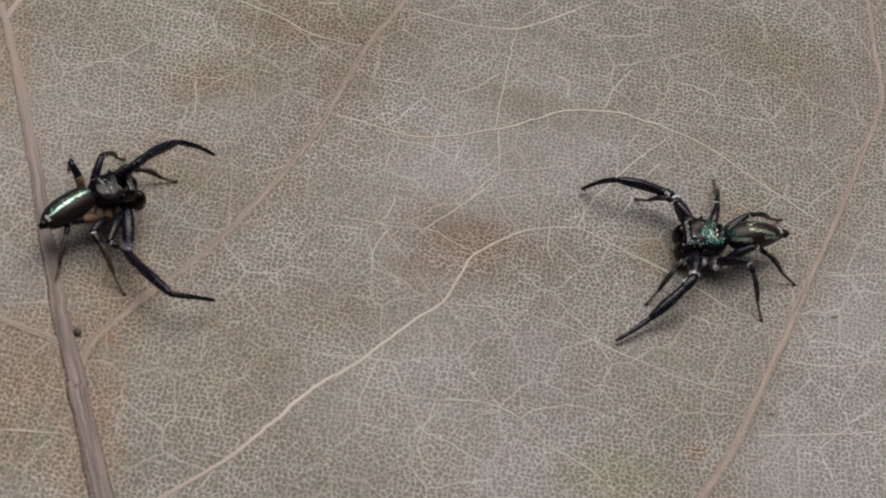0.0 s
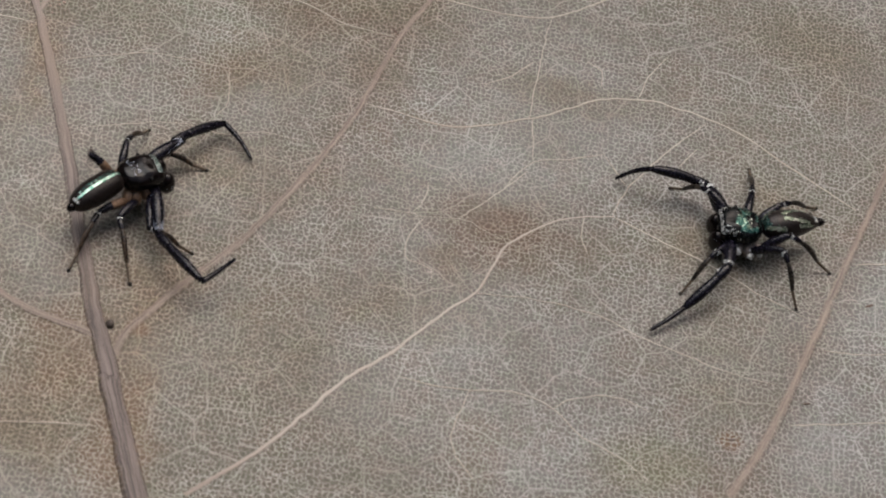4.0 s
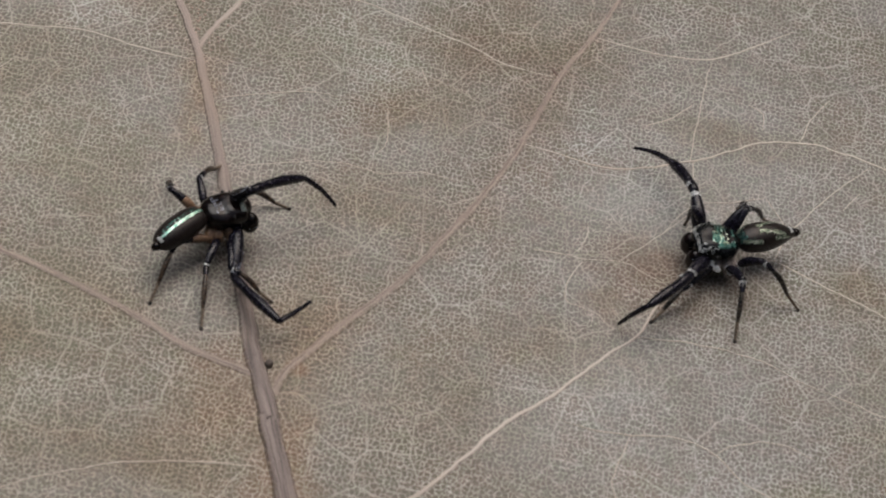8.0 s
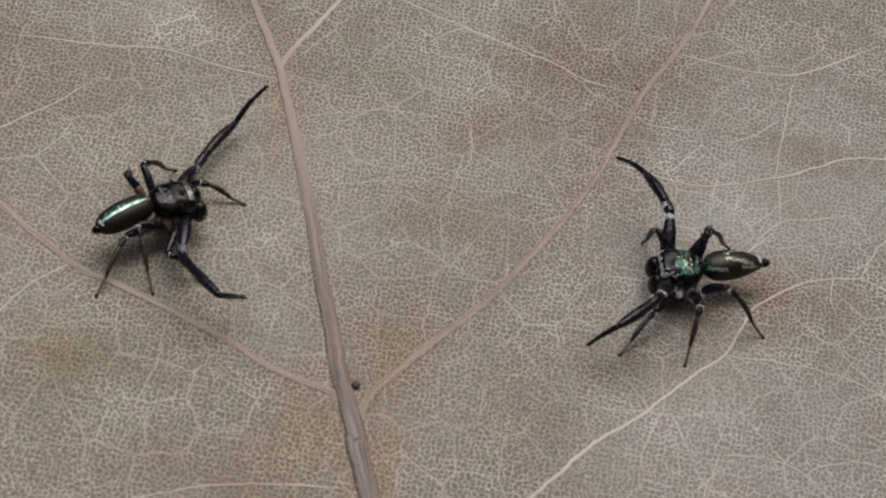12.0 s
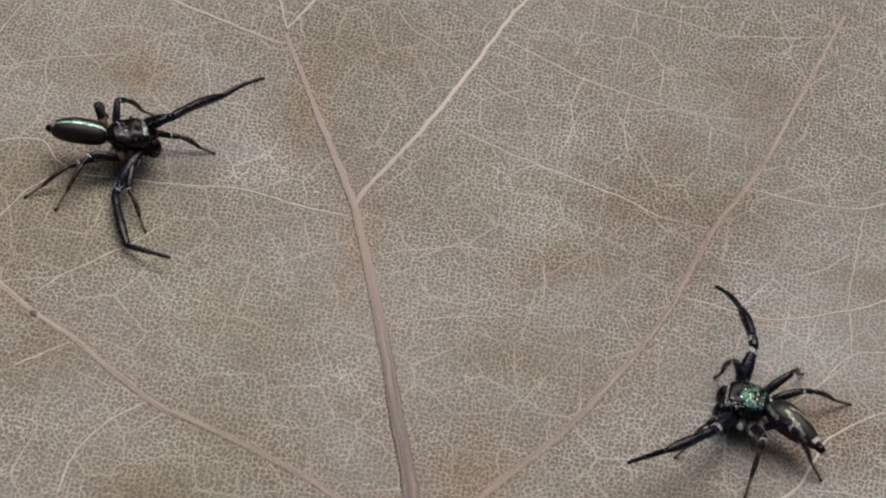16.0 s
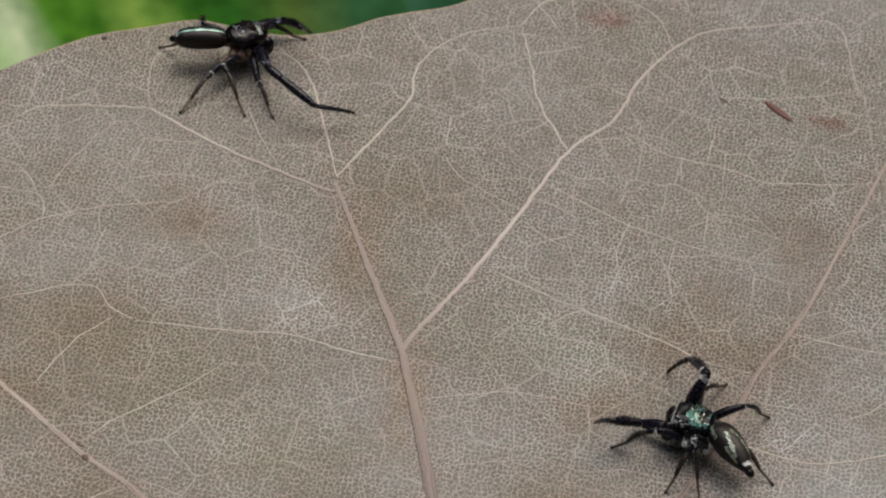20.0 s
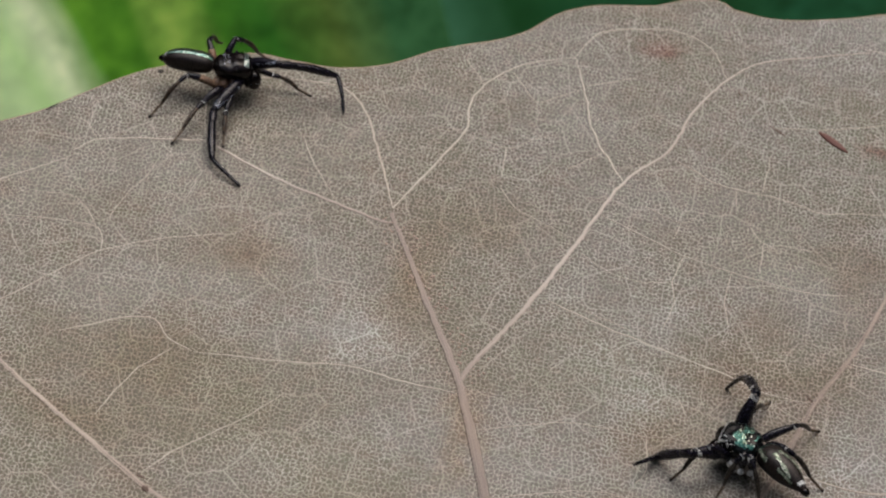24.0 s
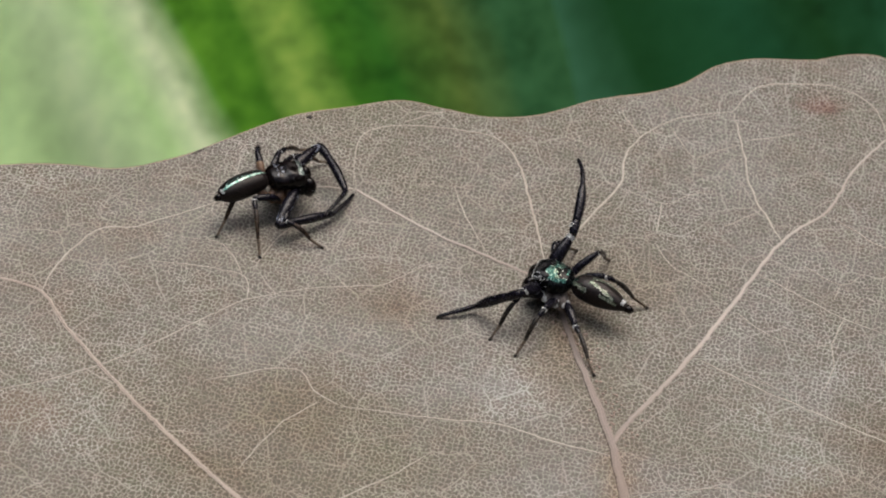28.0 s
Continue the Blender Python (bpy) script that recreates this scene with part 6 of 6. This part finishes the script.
    step(stout, 5.5, (38.65, -5.79, -170.6), 6.9,
         ((35.34, -3.57, 3.48), (33.23, -0.62, 2.76), (31.50, 1.04, 1.78)),
         ((35.89, -9.60, 1.92), (33.89, -12.52, 1.40), (32.31, -14.41, 1.13)),
         ((33.94, -3.90), (38.79, -0.34), (42.34, -1.99), (34.65, -11.80), (38.61, -12.53), (42.34, -9.48)))
    step(stout, 6, (38.60, -5.81, -164.7), 1.9,
         ((35.33, -4.02, 3.68), (33.51, -0.95, 2.74), (31.38, 0.34, 1.99)),
         ((35.84, -9.77, 1.65), (33.77, -12.71, 1.47), (32.22, -14.60, 1.11)),
         ((33.93, -3.90), (38.87, -0.30), (42.30, -2.09), (34.65, -11.79), (38.59, -12.49), (42.31, -9.43)))
    step(stout, 6.6, (38.60, -5.81, -164.7), 1.9,
         ((35.33, -4.02, 3.68), (33.51, -0.95, 2.74), (31.38, 0.34, 1.99)),
         ((35.84, -9.77, 1.65), (33.77, -12.71, 1.47), (32.22, -14.60, 1.11)),
         ((33.93, -3.90), (38.87, -0.30), (42.30, -2.09), (34.65, -11.79), (38.59, -12.49), (42.31, -9.43)))
    step(stout, 6.9, (33.19, -8.77, -164.6), 12.0,
         ((30.31, -5.79, 2.30), (28.52, -2.61, 1.83), (27.08, -0.64, 0.94)),
         ((30.63, -12.75, 2.26), (28.69, -15.83, 2.65), (27.35, -15.54, 0.41)),
         ((30.43, -6.12), (33.53, -4.04), (35.47, -4.63), (28.98, -14.86), (33.94, -15.08), (37.53, -11.76)))
    step(stout, 7, (33.19, -8.77, -164.6), 12.0,
         ((30.31, -5.79, 2.30), (28.52, -2.61, 1.83), (27.08, -0.64, 0.94)),
         ((30.63, -12.75, 2.26), (28.69, -15.83, 2.65), (27.35, -15.54, 0.41)),
         ((30.43, -6.12), (33.53, -4.04), (35.47, -4.63), (28.98, -14.86), (33.94, -15.08), (37.53, -11.76)))
    step(stout, 8, (33.26, -9.02, -163.0), 13.4,
         ((30.40, -6.23, 2.62), (28.83, -3.03, 1.69), (26.81, -1.64, 0.85)),
         ((30.56, -12.95, 2.40), (28.44, -15.96, 2.47), (27.06, -15.77, 0.27)),
         ((30.36, -6.43), (33.44, -4.20), (35.39, -4.88), (28.94, -14.87), (33.89, -15.13), (37.47, -11.65)))
    step(stout, 8.3, (33.26, -9.02, -163.0), 13.4,
         ((30.40, -6.23, 2.62), (28.83, -3.03, 1.69), (26.81, -1.64, 0.85)),
         ((30.56, -12.95, 2.40), (28.44, -15.96, 2.47), (27.06, -15.77, 0.27)),
         ((30.36, -6.43), (33.44, -4.20), (35.39, -4.88), (28.94, -14.87), (33.89, -15.13), (37.47, -11.65)))
    step(stout, 8.5, (26.63, -11.18, -161.7), 6.2,
         ((24.19, -8.13, 1.97), (22.73, -4.74, 2.07), (20.89, -3.36, 3.43)),
         ((24.11, -14.98, 2.51), (22.48, -17.74, 4.00), (21.15, -16.87, 1.76)),
         ((22.77, -8.37), (26.82, -6.63), (28.66, -7.34), (23.35, -16.80), (26.03, -17.62), (30.28, -14.38)))
    step(stout, 8.7, (26.09, -11.75, -164.8), 11.2,
         ((23.86, -9.16, 3.38), (22.40, -5.77, 3.20), (20.74, -3.80, 2.86)),
         ((23.88, -15.53, 2.77), (22.07, -18.52, 3.51), (20.72, -18.14, 1.21)),
         ((22.74, -8.57), (26.27, -7.02), (28.30, -7.67), (22.14, -17.80), (26.07, -17.62), (30.29, -14.29)))
    step(stout, 9, (26.09, -11.75, -164.8), 11.2,
         ((23.86, -9.16, 3.38), (22.40, -5.77, 3.20), (20.74, -3.80, 2.86)),
         ((23.88, -15.53, 2.77), (22.07, -18.52, 3.51), (20.72, -18.14, 1.21)),
         ((22.74, -8.57), (26.27, -7.02), (28.30, -7.67), (22.14, -17.80), (26.07, -17.62), (30.29, -14.29)))
    step(stout, 10, (26.14, -11.76, -166.7), 12.6,
         ((23.74, -9.14, 3.41), (22.12, -5.83, 3.10), (20.57, -3.89, 2.32)),
         ((23.81, -15.53, 2.70), (21.88, -18.53, 3.14), (20.37, -18.21, 0.94)),
         ((22.77, -8.62), (26.28, -6.96), (27.96, -7.70), (22.16, -17.77), (25.90, -17.60), (30.27, -14.38)))
    step(stout, 11, (26.19, -11.67, -167.6), 13.1,
         ((23.85, -8.90, 3.20), (22.04, -5.69, 2.99), (20.59, -3.78, 2.00)),
         ((23.90, -15.41, 2.76), (21.81, -18.34, 3.02), (20.35, -18.24, 0.79)),
         ((22.73, -8.53), (26.37, -6.93), (27.95, -7.65), (22.14, -17.84), (25.96, -17.56), (30.21, -14.33)))
    step(stout, 12, (26.20, -11.65, -167.4), 12.4,
         ((23.90, -8.84, 3.11), (22.19, -5.59, 2.74), (20.52, -3.80, 1.87)),
         ((23.86, -15.34, 2.83), (21.81, -18.30, 3.04), (20.32, -18.22, 0.82)),
         ((22.79, -8.53), (26.25, -6.87), (27.90, -7.62), (22.22, -17.81), (26.02, -17.57), (30.34, -14.27)))
    step(stout, 12.5, (26.17, -11.68, -167.6), 12.9,
         ((23.87, -8.78, 2.97), (22.04, -5.58, 2.72), (20.52, -3.70, 1.76)),
         ((23.83, -15.40, 2.78), (21.76, -18.33, 3.06), (20.28, -18.33, 0.83)),
         ((22.73, -8.56), (26.34, -6.84), (27.99, -7.63), (22.20, -17.78), (26.01, -17.68), (30.30, -14.36)))
    step(stout, 13.1, (26.17, -11.68, -167.6), 12.9,
         ((23.87, -8.78, 2.97), (22.04, -5.58, 2.72), (20.52, -3.70, 1.76)),
         ((23.83, -15.40, 2.78), (21.76, -18.33, 3.06), (20.28, -18.33, 0.83)),
         ((22.73, -8.56), (26.34, -6.84), (27.99, -7.63), (22.20, -17.78), (26.01, -17.68), (30.30, -14.36)))
    step(stout, 13.8, (26.04, -11.99, 174.6), -33.1,
         ((24.55, -8.56, 3.10), (23.44, -5.07, 2.67), (22.08, -2.92, 2.15)),
         ((22.92, -15.15, 2.36), (20.31, -17.63, 2.67), (18.43, -17.44, 0.78)),
         ((22.82, -8.54), (27.90, -6.88), (30.87, -8.78), (21.07, -15.63), (25.11, -17.88), (29.59, -15.25)))
    step(stout, 14.5, (26.04, -11.99, 174.6), -33.1,
         ((24.55, -8.56, 3.10), (23.44, -5.07, 2.67), (22.08, -2.92, 2.15)),
         ((22.92, -15.15, 2.36), (20.31, -17.63, 2.67), (18.43, -17.44, 0.78)),
         ((22.82, -8.54), (27.90, -6.88), (30.87, -8.78), (21.07, -15.63), (25.11, -17.88), (29.59, -15.25)))
    step(stout, 16, (25.95, -12.07, 176.3), -33.4,
         ((24.59, -8.81, 3.23), (23.56, -5.29, 2.81), (22.04, -3.27, 2.23)),
         ((22.91, -15.23, 2.48), (20.46, -17.79, 2.88), (18.31, -17.83, 1.15)),
         ((22.80, -8.60), (27.95, -6.97), (30.87, -8.78), (21.07, -15.62), (25.28, -17.67), (29.55, -15.26)))
    step(stout, 17.5, (25.97, -11.84, 179.9), -40.0,
         ((24.52, -8.82, 3.55), (23.40, -5.33, 3.05), (22.01, -3.29, 2.24)),
         ((23.03, -15.05, 2.62), (20.73, -17.69, 3.11), (18.27, -18.16, 1.49)),
         ((22.86, -8.61), (27.96, -6.86), (30.90, -8.84), (21.07, -15.68), (25.82, -17.26), (29.79, -14.89)))
    step(stout, 17.6, (25.97, -11.84, 179.9), -40.0,
         ((24.52, -8.82, 3.55), (23.40, -5.33, 3.05), (22.01, -3.29, 2.24)),
         ((23.03, -15.05, 2.62), (20.73, -17.69, 3.11), (18.27, -18.16, 1.49)),
         ((22.86, -8.61), (27.96, -6.86), (30.90, -8.84), (21.07, -15.68), (25.82, -17.26), (29.79, -14.89)))
    step(stout, 17.9, (24.58, -9.96, 167.2), -19.7,
         ((23.60, -6.05, 2.39), (22.84, -2.63, 1.26), (21.63, -0.39, 0.75)),
         ((20.39, -12.41, 2.64), (17.95, -11.33, 0.49), (14.95, -12.53, 0.09)),
         ((22.32, -6.18), (27.86, -6.79), (28.95, -9.13), (20.11, -13.64), (22.62, -13.67), (25.58, -13.13)))
    step(stout, 18, (24.58, -9.96, 167.2), -19.7,
         ((23.60, -6.05, 2.39), (22.84, -2.63, 1.26), (21.63, -0.39, 0.75)),
         ((20.39, -12.41, 2.64), (17.95, -11.33, 0.49), (14.95, -12.53, 0.09)),
         ((22.32, -6.18), (27.86, -6.79), (28.95, -9.13), (20.11, -13.64), (22.62, -13.67), (25.58, -13.13)))
    step(stout, 19.6, (24.58, -9.96, 167.2), -19.7,
         ((23.60, -6.05, 2.39), (22.84, -2.63, 1.26), (21.63, -0.39, 0.75)),
         ((20.39, -12.41, 2.64), (17.95, -11.33, 0.49), (14.95, -12.53, 0.09)),
         ((22.32, -6.18), (27.86, -6.79), (28.95, -9.13), (20.11, -13.64), (22.62, -13.67), (25.58, -13.13)))
    step(stout, 19.8, (19.37, -3.30, 171.4), -42.9,
         ((18.33, -1.15, 4.02), (17.30, 1.97, 2.31), (16.12, 2.78, 0.15)),
         ((14.81, -2.61, 0.51), (13.24, -5.11, 2.64), (12.19, -3.58, 0.76)),
         ((19.84, 2.79), (22.70, 0.54), (23.41, -5.26), (13.48, -4.71), (17.11, -7.65), (19.15, -7.74)))
    step(stout, 20, (19.37, -3.30, 171.4), -42.9,
         ((18.33, -1.15, 4.02), (17.30, 1.97, 2.31), (16.12, 2.78, 0.15)),
         ((14.81, -2.61, 0.51), (13.24, -5.11, 2.64), (12.19, -3.58, 0.76)),
         ((19.84, 2.79), (22.70, 0.54), (23.41, -5.26), (13.48, -4.71), (17.11, -7.65), (19.15, -7.74)))
    step(stout, 23.5, (18.54, -2.72, 165.3), -28.2,
         ((17.80, -0.05, 3.97), (16.90, 3.06, 2.25), (16.12, 4.22, 0.11)),
         ((14.28, -4.49, 2.20), (12.50, -7.06, 3.87), (11.29, -5.91, 1.73)),
         ((18.90, 3.61), (22.00, 1.98), (22.77, -3.43), (13.57, -4.91), (15.96, -7.48), (19.41, -6.80)))
    step(stout, 24, (18.65, -2.81, 164.4), -26.9,
         ((17.81, -0.04, 3.99), (17.02, 3.08, 2.24), (16.13, 4.15, 0.11)),
         ((14.33, -5.14, 2.80), (12.66, -3.40, 0.42), (11.18, -5.29, 1.17)),
         ((18.89, 3.68), (22.12, 1.86), (22.75, -3.33), (13.55, -4.85), (16.37, -5.85), (19.38, -6.54)))
    step(stout, 25.1, (18.65, -2.81, 164.4), -26.9,
         ((17.81, -0.04, 3.99), (17.02, 3.08, 2.24), (16.13, 4.15, 0.11)),
         ((14.33, -5.14, 2.80), (12.66, -3.40, 0.42), (11.18, -5.29, 1.17)),
         ((18.89, 3.68), (22.12, 1.86), (22.75, -3.33), (13.55, -4.85), (16.37, -5.85), (19.38, -6.54)))
    step(stout, 25.5, (5.83, 5.22, 170.4), -30.0,
         ((5.10, 8.85, 2.61), (5.07, 12.53, 2.38), (4.45, 14.58, 0.92)),
         ((1.50, 2.63, 2.41), (-1.15, 3.57, 0.48), (-3.84, 2.20, 0.10)),
         ((6.87, 11.08), (8.26, 9.36), (10.67, 3.45), (0.65, 2.05), (4.07, -1.52), (6.92, 0.10)))
    step(stout, 26, (0.30, 6.70, 167.3), -16.5,
         ((-0.28, 10.25, 2.95), (-0.45, 13.90, 3.60), (-0.51, 16.40, 4.32)),
         ((-3.46, 4.18, 2.67), (-6.48, 5.07, 0.77), (-9.23, 4.23, 0.24)),
         ((-0.02, 12.61), (2.48, 11.90), (5.26, 7.13), (-4.36, 3.30), (-3.24, 0.96), (1.61, 0.91)))
    step(stout, 26.5, (-0.60, 6.93, 166.9), -17.1,
         ((-0.88, 10.32, 2.96), (-1.03, 14.01, 3.27), (-0.84, 16.48, 4.06)),
         ((-4.19, 4.20, 2.65), (-6.97, 4.96, 0.53), (-9.75, 3.76, 0.11)),
         ((-0.70, 12.03), (2.44, 11.82), (3.90, 7.98), (-4.42, 2.97), (-4.00, 1.24), (1.56, 1.02)))
    step(stout, 27, (-4.47, 11.35, 177.6), -24.8,
         ((-5.44, 14.42, 3.59), (-5.88, 18.08, 4.02), (-6.73, 20.48, 4.54)),
         ((-7.67, 8.21, 2.76), (-10.45, 9.00, 0.53), (-12.92, 7.89, 0.12)),
         ((-4.97, 16.53), (-3.48, 16.52), (-0.12, 11.84), (-9.50, 7.23), (-6.08, 4.07), (-2.14, 5.42)))
    step(stout, 28, (-5.19, 12.15, 173.3), -10.5,
         ((-5.92, 15.40, 3.28), (-6.07, 18.80, 4.81), (-6.84, 21.28, 4.69)),
         ((-8.13, 9.02, 2.88), (-10.78, 9.73, 0.59), (-13.32, 8.26, 0.11)),
         ((-5.76, 17.62), (-3.53, 17.33), (-0.39, 13.43), (-9.48, 7.41), (-7.65, 6.38), (-2.47, 5.87)))
    for s in (slim, stout):
        for ob in s.keys[0][1]:
            rows = [(t, r[ob]) for t, r in s.keys]
            walk(ob, rows if rows[-1][0] >= 28 else rows + [(28.0, rows[-1][1])])


motions()
